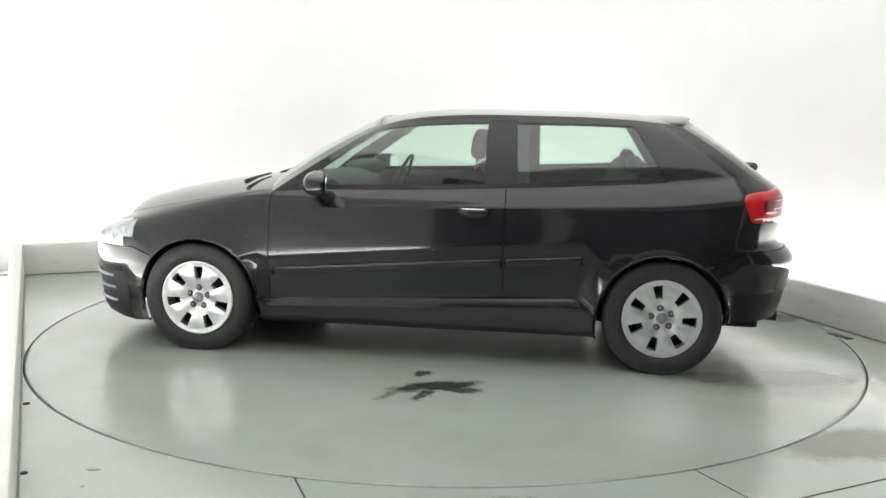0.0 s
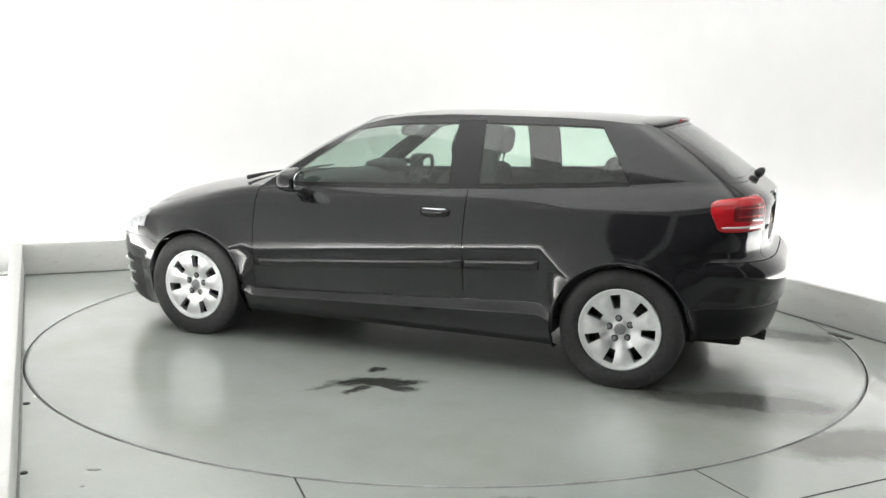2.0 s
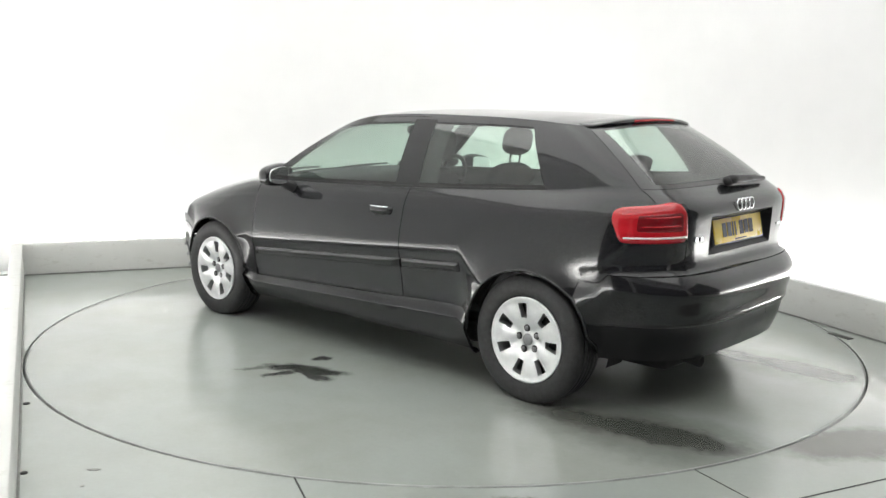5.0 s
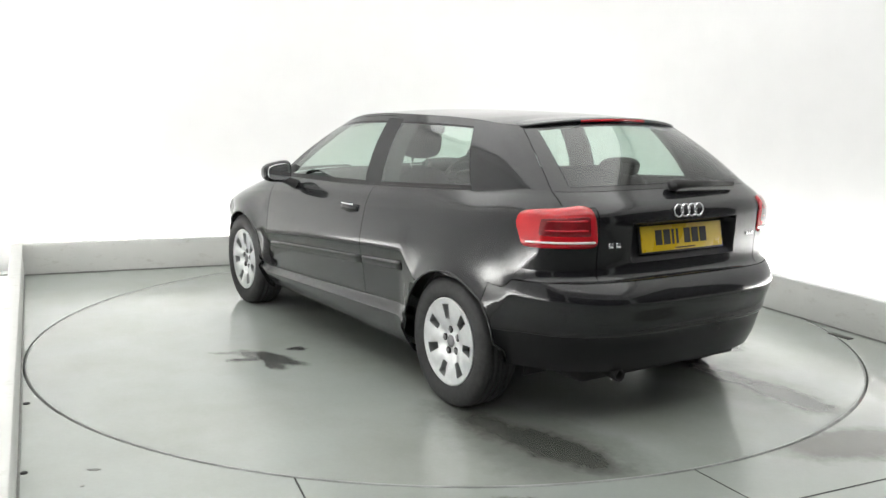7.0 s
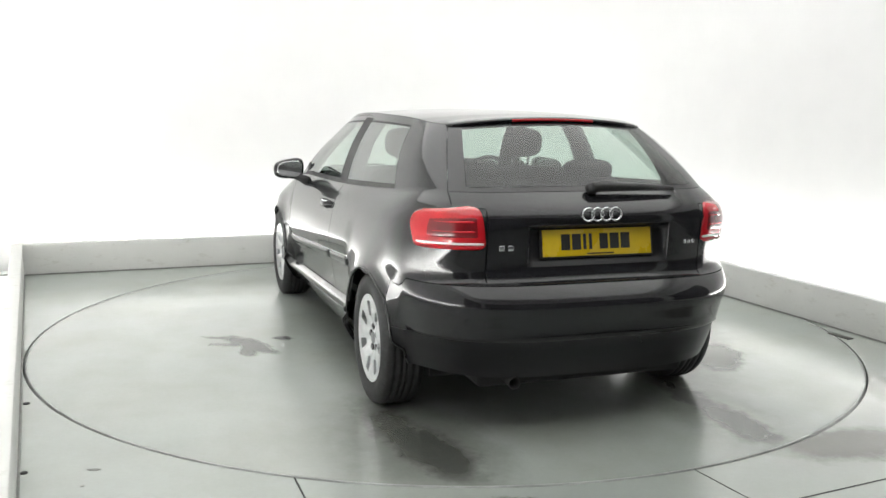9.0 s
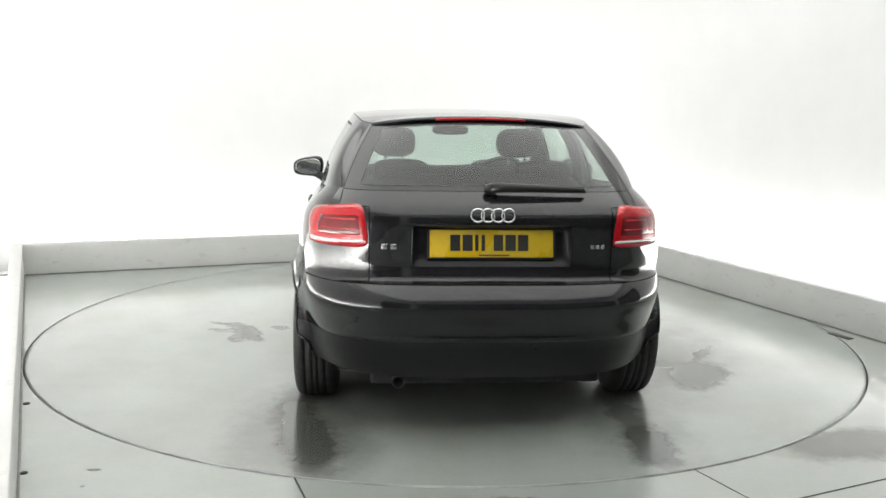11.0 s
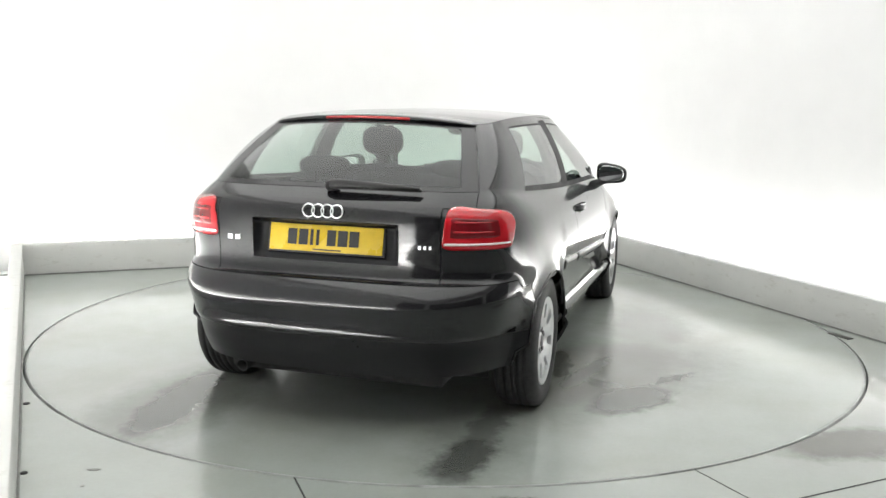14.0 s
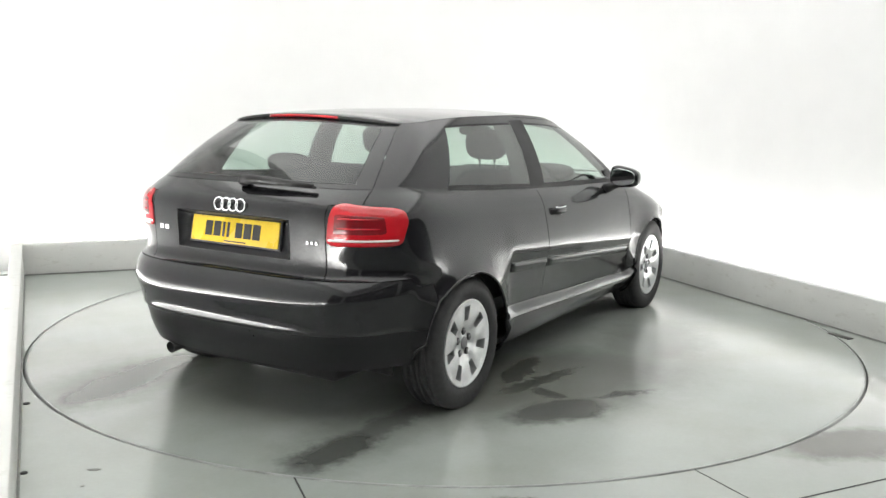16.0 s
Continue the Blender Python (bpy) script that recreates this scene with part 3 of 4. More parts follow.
    for i in range(nc):
        kind, c = COLS[i]
        p = top[i]
        if kind == "y":
            y = c * 0.775
            r = Vector((-1.420 + 0.070 * (y / 0.48) ** 2, y, 1.322 + 0.036 * (1 - (y / 0.52) ** 2)))
        elif kind == "k":
            r = Vector((-1.350 + 0.030 * c * c, 0.4805 + 0.045 * c - 0.008 * c * c, 1.327 - 0.004 * c))
        elif kind == "q":
            r = Vector((-1.320 + 0.085 * c, 0.5175 + 0.0355 * c, 1.323 + 0.007 * c))
        elif kind == "x" and c <= DOOR_FRONT + 1e-6:
            x = top_x(c)
            r = Vector((x, rail_y(x), rail_z(x)))
        else:
            continue
        base.append(p), roof.append(r), names.append((kind, c))
    last_b, last_r = base[-1], roof[-1]
    for k in range(1, 9):
        s = 1 - k / 8
        base.append(Vector((last_b.x + 0.155 * (1 - s * s), last_b.y * s, last_b.z + 0.035 * (1 - s * s))))
        roof.append(Vector((last_r.x + 0.075 * (1 - s * s), last_r.y * s, last_r.z + 0.048 * (1 - s ** 2.2))))
        names.append(("w", k))
    VS = [0.0, 0.025, 0.06, 0.15, 0.28, 0.42, 0.56, 0.70, 0.82, 0.862, 0.88, 0.92, 0.96, 1.0]

    def green(i, v):
        p = base[i].lerp(roof[i], v)
        kind, c = names[i]
        if kind == "w":
            out = Vector((1, 0, 0.6))
        elif kind == "x":
            out = Vector((0, 1, 0.3))
        else:
            turn = {"y": 25 * smooth(0.3, 0.62, c), "k": 25 + 25 * c, "q": 50 + 40 * c}[kind]
            out = Vector((-math.cos(radians(turn)), math.sin(radians(turn)), 0.5))
        bulge = 0.026 if kind in "xw" else (0.014 + 0.012 * smooth(0, 1, c) if kind == "q" else 0.014)
        p = p + out.normalized() * bulge * 4 * v * (1 - v)
        return p
    for i in range(len(base) - 1):
        a, b = names[i], names[i + 1]
        for k in range(len(VS) - 1):
            vm = (VS[k] + VS[k + 1]) / 2
            quad = (green(i, VS[k]), green(i, VS[k + 1]), green(i + 1, VS[k + 1]), green(i + 1, VS[k]))
            key = "body"
            if a[0] == "w" or b[0] == "w":
                key = "windscreen" if (a[0] == "w" and 0.0 < vm < 0.96) else "body"
            elif a[0] == "x" and b[0] == "x":
                xm = (a[1] + b[1]) / 2
                lo = 0.025
                if -0.32 < xm < 0.80 and lo < vm < 0.88:
                    key = "door_window"
                elif -1.29 < xm < -0.50 and lo < vm < 0.88:
                    key = "quarter_window"
                elif -0.50 < xm < -0.32 and lo < vm < 0.92:
                    key = "pillar_trim"
                elif -1.30 < xm < 0.86 and vm < 0.025:
                    key = "belt_strip"
                elif -0.44 < xm < DOOR_FRONT and vm < 0.96:
                    key = "door_frame"
            elif a[0] == "y":
                if vm < 0.92 and (a[1] >= 0.56 or vm < 0.06 or vm > 0.88):
                    key = "glass_border"
                elif vm < 0.92:
                    key = "rear_window"
                elif vm < 0.96:
                    key = "tailgate"
            if key in ("door_window", "quarter_window") and (vm < 0.06 or vm > 0.862):
                key = "door_seal" if key == "door_window" else "quarter_seal"
            sh.add(key, quad)
    # roof
    crown = curve((-1.6, 0.034), (-1.35, 0.034), (-1.1, 0.030), (-0.4, 0.027), (0.1, 0.036), (0.3, 0.050), (0.4, 0.0))
    RS = [1.0, 0.96, 0.90, 0.8, 0.65, 0.45, 0.22, 0.0]

    def roof_point(i, s):
        p = roof[i]
        if names[i][0] in "wy":
            zc = (1.358 if names[i][0] == "y" else 1.333)
            z = p.z + (zc - p.z) * (1 - s ** 2.2)
            return Vector((p.x, p.y * s, z))
        c = crown(p.x)
        return Vector((p.x, p.y * s, p.z + c * (1 - s ** 2.2)))
    for i in range(len(roof) - 1):
        for k in range(len(RS) - 1):
            sh.add("roof", (roof_point(i, RS[k]), roof_point(i, RS[k + 1]), roof_point(i + 1, RS[k + 1]), roof_point(i + 1, RS[k])))
    return sh


def wheel(parent, x, side, phase):
    """Seven-spoke silver alloy with a tyre, a brake disc, a centre cap and bolts. Built facing +y."""
    bm = bmesh.new()
    per, spokes = 18, 7
    steps = per * spokes
    prof = [(0.0, 0.070), (0.030, 0.070), (0.034, 0.066), (0.060, 0.064), (0.080, 0.073), (0.098, 0.079), (0.108, 0.081), (0.113, 0.082), (0.126, 0.084), (0.140, 0.085), (0.154, 0.086),
            (0.168, 0.087), (0.180, 0.087), (0.192, 0.088), (0.201, 0.090), (0.208, 0.092), (0.211, 0.089), (0.205, 0.070), (0.196, 0.060), (0.192, -0.05)]
    rings = []
    for r, h in prof:
        ring = []
        for k in range(steps):
            a = 2 * math.pi * k / steps
            crown = 0.003 * math.cos(spokes * a + math.pi) if 0.05 < r < 0.165 else 0.0
            ring.append(bm.verts.new((r * math.sin(a), h + crown, r * math.cos(a))))
        rings.append(ring)
    for j in range(len(prof) - 1):
        rm = (prof[j][0] + prof[j + 1][0]) / 2
        for k in range(steps):
            q = (k + 1) % steps
            u = ((k % per) + 0.5) / per
            half = min(u, 1 - u) * per
            wide = 3.1
            if 0.109 < rm < 0.178 and half < wide:
                continue
            if j == 0:
                continue
            bm.faces.new((rings[j][k], rings[j][q], rings[j + 1][q], rings[j + 1][k]))
    bm.faces.new(rings[1])
    for v in [v for v in bm.verts if not v.link_faces]:
        bm.verts.remove(v)
    bmesh.ops.recalc_face_normals(bm, faces=bm.faces)
    edges = [e for e in bm.edges if e.is_boundary and 0.09 < math.hypot(e.verts[0].co.x, e.verts[0].co.z) < 0.186]
    made = bmesh.ops.extrude_edge_only(bm, edges=edges)["geom"]
    for v in (g for g in made if isinstance(g, bmesh.types.BMVert)):
        v.co.y -= 0.035
        v.co.x *= 0.99
        v.co.z *= 0.99
    for e in edges:
        e.smooth = False
    rim = part("wheel", bm, ALLOY, parent, "seven-spoke silver alloy wheel")
    turn = pose(x, side * (0.787 if x > 0 else 0.764), WHEEL_Z, 0, 0, 0 if side > 0 else 180) @ pose(0, 0, 0, 0, phase, 0)
    rim.matrix_local = turn
    prof = [(0.203, 0.065), (0.211, 0.086), (0.222, 0.094), (0.245, 0.101), (0.268, 0.102), (0.288, 0.097), (0.302, 0.089), (0.310, 0.080)]
    tread = [(0.3145, 0.066), (0.3160, 0.052), (0.309, 0.050), (0.309, 0.043), (0.316, 0.041), (0.3162, 0.018), (0.309, 0.016), (0.309, 0.008), (0.3163, 0.006)]
    full = prof + tread + [(r, -h) for r, h in reversed(tread)] + [(r, -h) for r, h in reversed(prof)]
    part("tyre", lathe(full, 72, "y", False), RUBBER, rim, "black rubber tyre")
    part("brake_disc", lathe([(0.03, 0.028), (0.145, 0.028), (0.145, 0.004), (0.03, 0.004)], 40), UNDER_IRON, rim)
    part("wheel_back", lathe([(0.02, -0.03), (0.196, -0.03), (0.196, -0.045), (0.02, -0.045)], 40), UNDER, rim)
    part("centre_cap", lathe([(0.004, 0.076), (0.024, 0.076), (0.029, 0.073), (0.031, 0.066)], 28), SATIN_GREY, rim, "grey wheel centre cap")
    for k in range(5):
        a = 2 * math.pi * k / 5
        b = part("wheel_bolt", lathe([(0.003, 0.075), (0.0095, 0.075), (0.0115, 0.072), (0.0115, 0.055)], 10), SATIN_GREY, rim)
        b.location = (0.056 * math.sin(a), 0, 0.056 * math.cos(a))
        # raised black ring, painted shade for the recess round the bolt
        hole = part("bolt_recess_shade", lathe([(0.010, 0.0695), (0.0165, 0.0695), (0.018, 0.067), (0.018, 0.058)], 14, "y", False), SEAL, rim)
        hole.location = b.location
    return rim


UNDER_IRON = simple("dull_brake_disc", (0.05, 0.048, 0.045), 0.5, 0.6, 0, 0.3, 50)
HEADLAMP = simple("clear_headlamp_cover", (0.50, 0.52, 0.54), 0.12, 0.5, 1.0, 0.45, 22)
BORDER = simple("black_glass_border", (0.008, 0.008, 0.009), 0.16, 0, 0.15)
SLAT_GREY = simple("pale_grey_slat_plastic", (0.42, 0.42, 0.43), 0.35, 0.2)
SATIN_GREY = simple("grey_plastic", (0.22, 0.22, 0.23), 0.4, 0.3)


def lamp_column(u, v):
    """The body column at u across a tail light, from its inner edge round the corner; the lens reaches further along the flank near its top."""
    inner = 0.516 + 0.022 * (v - 0.825) / 0.17
    if u < 0.42:
        return ("y", inner + (0.62 - inner) * u / 0.42)
    if u < 0.70:
        return ("k", (u - 0.42) / 0.28)
    return ("q", (0.42 + 0.22 * smooth(0.825, 0.945, v)) * (u - 0.70) / 0.30)


def lamp_patch(s, u0, u1, v0, v1, lift, depth, power=7.0, nu=30, nv=12, drop=0.022):
    """A lens that follows the body with a rounded outline, lifted off it and closed at the rim; its top falls by drop towards the flank."""
    bm = bmesh.new()
    rows = []
    for i in range(nu + 1):
        a = -1 + 2 * i / nu
        a = math.copysign(1 - (1 - abs(a)) ** 1.6, a)
        h = max(max(1 - abs(a) ** power, 0.0) ** (1 / power), 0.35)
        u = u0 + (u1 - u0) * (a + 1) / 2
        top = v1 - drop * max(u - 0.25, 0.0) / 0.75 * (v1 - 0.82) / 0.17
        row = []
        for j in range(nv + 1):
            t = -1 + 2 * j / nv
            v = (v0 + top) / 2 + (top - v0) / 2 * t * h
            p = lower_point(lamp_column(u, v), v)
            n = (lower_point(lamp_column(min(u + 0.02, 1.0), v), v) - lower_point(lamp_column(max(u - 0.02, 0.0), v), v)).cross(lower_point(lamp_column(u, v + 0.004), v + 0.004) - p)
            n = n.normalized() if n.length > 0 else Vector((-1, 0, 0))
            if n.dot(Vector((-1, 0.5, 0))) < 0:
                n = -n
            dome = lift * (1 - 0.5 * max(abs(t), abs(a)) ** 6)
            q = p + n * dome
            row.append(bm.verts.new((q.x, q.y * s, q.z)))
        rows.append(row)
    for a, b in zip(rows, rows[1:]):
        for j in range(nv):
            bm.faces.new((a[j], a[j + 1], b[j + 1], b[j]))
    bmesh.ops.recalc_face_normals(bm, faces=bm.faces)
    if sum(f.normal.x * f.calc_area() for f in bm.faces) > 0:
        bmesh.ops.reverse_faces(bm, faces=bm.faces)
    bm.normal_update()
    edges = [e for e in bm.edges if e.is_boundary]
    normals = {v: v.normal.copy() for e in edges for v in e.verts}
    made = bmesh.ops.extrude_edge_only(bm, edges=edges)["geom"]
    for v in (g for g in made if isinstance(g, bmesh.types.BMVert)):
        near = [e.other_vert(v) for e in v.link_edges if e.other_vert(v) in normals]
        v.co = near[0].co - normals[near[0]] * depth
    return bm


def tail_light(base, s):
    light = part("tail_light", lamp_patch(s, 0.0, 1.0, 0.820, 0.996, 0.009, 0.022), RED, base, "glossy red tail light")
    part("lamp_core", lamp_patch(s, 0.08, 0.80, 0.862, 0.962, 0.0105, 0.004, 5.0), DARK_RED, light, "dark red lamp centre")
    for v in (0.890, 0.930):
        part("lamp_bar", lamp_patch(s, 0.14, 0.72, v, v + 0.014, 0.0125, 0.003, 12.0, 20, 3), RED, light)
    part("lamp_strip", lamp_patch(s, 0.04, 0.93, 0.838, 0.852, 0.0125, 0.005, 12.0, 24, 3), BULB_WHITE, light, "pale clear lamp strip")


def car():
    base = tagged(new("car"), "black three-door hatchback with silver alloy wheels on the turntable", "car")
    sh = build_shell()
    part("body", sh.mesh("body", (1, -1)), PAINT, base, "gloss black painted body")
    part("roof", sh.mesh("roof", (1, -1), 0.001), PAINT, base)
    part("bonnet", sh.mesh("bonnet", (1, -1)), PAINT, base)
    gate = part("tailgate", sh.mesh("tailgate", (1, -1)), PAINT, base)
    part("plate_recess", sh.mesh("plate_recess", (1, -1), -0.002, 0.004), VALANCE, gate, "satin black recess behind the number plate")
    part("rear_bumper", sh.mesh("rear_bumper", (1, -1)), PAINT, base)
    part("rear_valance", sh.mesh("rear_valance", (1, -1), 0.0005), VALANCE, base, "satin black lower rear valance")
    part("front_bumper", sh.mesh("front_bumper", (1, -1)), PAINT, base)
    part("lower_grille", sh.mesh("lower_grille", (1, -1)), SATIN, base, "black lower bumper grille")
    part("grille", sh.mesh("grille", (1, -1)), SATIN, base, "black radiator grille")
    part("windscreen", sh.mesh("windscreen", (1, -1), 0.001, 0.004), GLASS, base, "clear tinted windscreen")
    part("rear_window", sh.mesh("rear_window", (1, -1), 0.001, 0.004), REAR_GLASS, base, "tinted rear window")
    part("glass_border", sh.mesh("glass_border", (1, -1), 0.0005, 0.004), BORDER, base, "black edge band of the rear window")
    for s in (1, -1):
        door = part("door", sh.mesh("door", (s,)), PAINT, base)
        part("door_frame", sh.mesh("door_frame", (s,), 0.001), PAINT, door)
        part("door_window", sh.mesh("door_window", (s,), 0.001, 0.004), GLASS, door, "tinted side window")
        part("quarter_window", sh.mesh("quarter_window", (s,), 0.001, 0.004), GLASS, base, "tinted side window")
        part("window_seal", sh.mesh("door_seal", (s,), 0.0005, 0.006), SEAL, door, "black rubber window seal")
        part("window_seal", sh.mesh("quarter_seal", (s,), 0.0005, 0.006), SEAL, base, "black rubber window seal")
        part("pillar_trim", sh.mesh("pillar_trim", (s,), 0.001), SATIN, base, "satin black pillar cover")
        part("belt_strip", sh.mesh("belt_strip", (s,), 0.0005), SEAL, base, "black rubber belt strip")
        tail_light(base, s)
        part("headlight", sh.mesh("headlight", (s,), 0.002), HEADLAMP, base, "clear headlight")
    for x, s, ph in ((AXLE, 1, -3.4), (-AXLE, 1, 9.3), (AXLE, -1, -12.9), (-AXLE, -1, 0)):
        wheel(base, x, s, ph)
        # wheel well
        bm = bmesh.new()
        ring = []
        for y in (0.52, 0.80):
            ring.append([bm.verts.new((0.348 * math.cos(math.pi * k / 20), y if y < 0.6 else 0.66 + 0.15 * smooth(-0.05, 0.25, math.sin(math.pi * k / 20)), 0.348 * math.sin(math.pi * k / 20))) for k in range(-2, 23)])
        for k in range(24):
            bm.faces.new((ring[0][k], ring[0][k + 1], ring[1][k + 1], ring[1][k]))
        bm.faces.new(ring[0])
        well = part("wheel_well", bm, UNDER, base)
        well.matrix_local = pose(x, 0, WHEEL_Z, 0, 0, 0) @ Matrix.Diagonal((1, s, 1, 1))
    liner = sh.mesh("roof", (1, -1), 0.0, 0.004)
    for v in liner.verts:
        v.co = Vector((v.co.x * 0.985, v.co.y * 0.95, v.co.z - 0.028))
    part("headliner", liner, HEADLINER, base, "pale cloth headliner")
    bm = bmesh.new()
    box_into(bm, (0.0, 0, 0.25), (1.80, 1.52, 0.10), None, 0.02)
    box_into(bm, (0.0, 0, 0.27), (3.7, 1.02, 0.14), None, 0.02)
    part("underbody", bm, UNDER, base)
    return base


CAR = car()


# ---- parts on the car ----
def side_y(x, v):
    return lower_point(("x", x), v)


def moulding(parent, x0, x1, s):
    """A protective strip along the side."""
    bm = bmesh.new()
    prof = [(0.518, -0.004), (0.519, 0.008), (0.524, 0.0115), (0.555, 0.0115), (0.563, 0.008), (0.565, -0.004)]
    n = 24
    rows = []
    for k in range(n + 1):
        x = x0 + (x1 - x0) * k / n
        rows.append([bm.verts.new((x, (side_y(x, v).y + (o if 0 < k < n else min(o, 0.003))) * s, side_y(x, v).z)) for v, o in prof])
    for a, b in zip(rows, rows[1:]):
        for j in range(len(prof) - 1):
            bm.faces.new((a[j], a[j + 1], b[j + 1], b[j]))
    bm.faces.new(rows[0])
    bm.faces.new(rows[-1])
    bmesh.ops.recalc_face_normals(bm, faces=bm.faces)
    return part("side_moulding", bm, PAINT, parent, "black painted protective strip")


def blob(name, mat, parent, size, at, turn=(0, 0, 0), power=2.6, label="", cuts=4, taper=0.0, smooth_shade=True):
    """A rounded box: a superellipsoid, tapered towards the top where asked."""
    bm = bmesh.new()
    bmesh.ops.create_icosphere(bm, subdivisions=cuts, radius=1.0)
    for v in bm.verts:
        c = v.co
        k = (abs(c.x) ** power + abs(c.y) ** power + abs(c.z) ** power) ** (-1 / power)
        c = c * k
        f = 1 - taper * (c.z + 1) / 2
        v.co = Vector((c.x * size[0] / 2 * f, c.y * size[1] / 2 * f, c.z * size[2] / 2))
    ob = part(name, bm, mat, parent, label, smooth_shade)
    ob.matrix_local = pose(*at, *turn)
    return ob


def tube_part(name, points, radius, mat, parent, label="", sides=10):
    """A bent round bar through the points."""
    bm = bmesh.new()
    rings = []
    pts = [Vector(p) for p in points]
    for i, p in enumerate(pts):
        d = (pts[min(i + 1, len(pts) - 1)] - pts[max(i - 1, 0)]).normalized()
        q = d.to_track_quat("Z", "Y").to_matrix()
        rr = radius[i] if isinstance(radius, (list, tuple)) else radius
        rings.append([bm.verts.new(p + q @ Vector((rr * math.cos(2 * math.pi * k / sides), rr * math.sin(2 * math.pi * k / sides), 0))) for k in range(sides)])
    for a, b in zip(rings, rings[1:]):
        for k in range(sides):
            bm.faces.new((a[k], a[(k + 1) % sides], b[(k + 1) % sides], b[k]))
    bm.faces.new(rings[0]), bm.faces.new(rings[-1])
    bmesh.ops.recalc_face_normals(bm, faces=bm.faces)
    return part(name, bm, mat, parent, label)


def ring_part(name, r, thick, mat, parent, m, steps=32, label=""):
    """A torus lying in the local y-z plane."""
    bm = bmesh.new()
    rings = []
    for k in range(steps):
        a = 2 * math.pi * k / steps
        rings.append([bm.verts.new((thick * 0.7 * math.sin(b), (r + thick * math.cos(b)) * math.cos(a), (r + thick * math.cos(b)) * math.sin(a)))
                      for b in [2 * math.pi * j / 8 for j in range(8)]])
    for k in range(steps):
        a, b = rings[k], rings[(k + 1) % steps]
        for j in range(8):
            bm.faces.new((a[j], b[j], b[(j + 1) % 8], a[(j + 1) % 8]))
    bmesh.ops.recalc_face_normals(bm, faces=bm.faces)
    ob = part(name, bm, mat, parent, label)
    ob.matrix_local = m
    return ob


def door_handle(door, s):
    """A bow grip over a dark cup, with a bright upper edge."""
    y = side_y(-0.27, 0.905).y
    blob("handle_cup", UNDER, door, (0.150, 0.012, 0.062), (-0.272, s * (y + 0.0015), 0.812), power=2.6, label="dark recess behind the door handle")
    bm = bmesh.new()
    rows = []
    n = 14
    for k in range(n + 1):
        u = k / n
        x = -0.185 - 0.175 * u
        bow = 0.034 * (1 - abs(2 * u - 1) ** 4) + 0.004
        h = 0.020 if 0.06 < u < 0.94 else 0.013
        yy = side_y(x, 0.915).y
        rows.append([bm.verts.new((x, s * (yy + o), 0.842 + z)) for o, z in ((bow - 0.012, h), (bow - 0.002, h * 0.8), (bow, 0.0), (bow - 0.002, -h * 0.8), (bow - 0.012, -h), (bow - 0.018, 0))])
    for a, b in zip(rows, rows[1:]):
        for j in range(6):
            bm.faces.new((a[j], a[(j + 1) % 6], b[(j + 1) % 6], b[j]))
    bm.faces.new(rows[0]), bm.faces.new(rows[-1])
    bmesh.ops.recalc_face_normals(bm, faces=bm.faces)
    grip = part("door_handle", bm, PAINT, door, "gloss black door handle")
    pts = []
    for k in range(11):
        u = 0.10 + 0.80 * k / 10
        x = -0.185 - 0.175 * u
        pts.append((x, s * (side_y(x, 0.915).y + 0.034 * (1 - abs(2 * u - 1) ** 4)), 0.8605))
    tube_part("handle_trim", pts, 0.0042, CHROME, grip, "bright handle edge", 8)
    return grip


def mirror(parent, s):
    """A door mirror: housing, stalk, glass."""
    bm = bmesh.new()
    bmesh.ops.create_icosphere(bm, subdivisions=4, radius=1.0)
    for v in bm.verts:
        c = v.co
        k = (abs(c.x) ** 2.6 + abs(c.y) ** 3.2 + abs(c.z) ** 3.0) ** (-1 / 2.9)
        c = c * k
        x = c.x * (0.095 if c.x > 0 else 0.035)
        y = c.y * 0.100
        z = c.z * 0.064 * (1 - 0.16 * c.y) - 0.006 * c.y
        v.co = Vector((x - 0.02 * c.y, s * y, z))
    if s < 0:
        bmesh.ops.reverse_faces(bm, faces=bm.faces)
    house = part("door_mirror", bm, PAINT, parent, "black door mirror housing")
    house.location = (0.550, s * 0.928, 0.977)
    bm = bmesh.new()
    ring = []
    for k in range(28):
        a = 2 * math.pi * k / 28
        cy, cz = math.cos(a), math.sin(a)
        kk = (abs(cy) ** 3 + abs(cz) ** 3) ** (-1 / 3)
        ring.append((cy * kk * 0.082, cz * kk * 0.050 * (1 - 0.16 * cy * kk)))
    lo = [bm.verts.new((-0.034 - 0.2 * y, s * y, z)) for y, z in ring]
    hi = [bm.verts.new((-0.037 - 0.2 * y, s * y * 0.97, z * 0.97)) for y, z in ring]
    bm.faces.new(hi)
    for k in range(28):
        bm.faces.new((lo[k], lo[(k + 1) % 28], hi[(k + 1) % 28], hi[k]))
    bmesh.ops.recalc_face_normals(bm, faces=bm.faces)
    part("mirror_glass", bm, MIRROR, house, "silvered mirror glass", smooth=False)
    y0 = side_y(0.58, 0.98).y
    tube_part("mirror_stalk", [(-0.02, s * (y0 - 0.945), -0.085), (0.0, s * (y0 - 0.90), -0.062), (0.005, s * (y0 - 0.86), -0.045), (0.01, s * -0.02, -0.04)], [0.034, 0.026, 0.024, 0.03], SATIN, house, "satin black mirror foot")
    blob("mirror_sail", SATIN, parent, (0.15, 0.018, 0.055), (0.66, s * (side_y(0.60, 1.05).y - 0.012), 0.980), (0, 22, 0), power=2.3, taper=0.3)


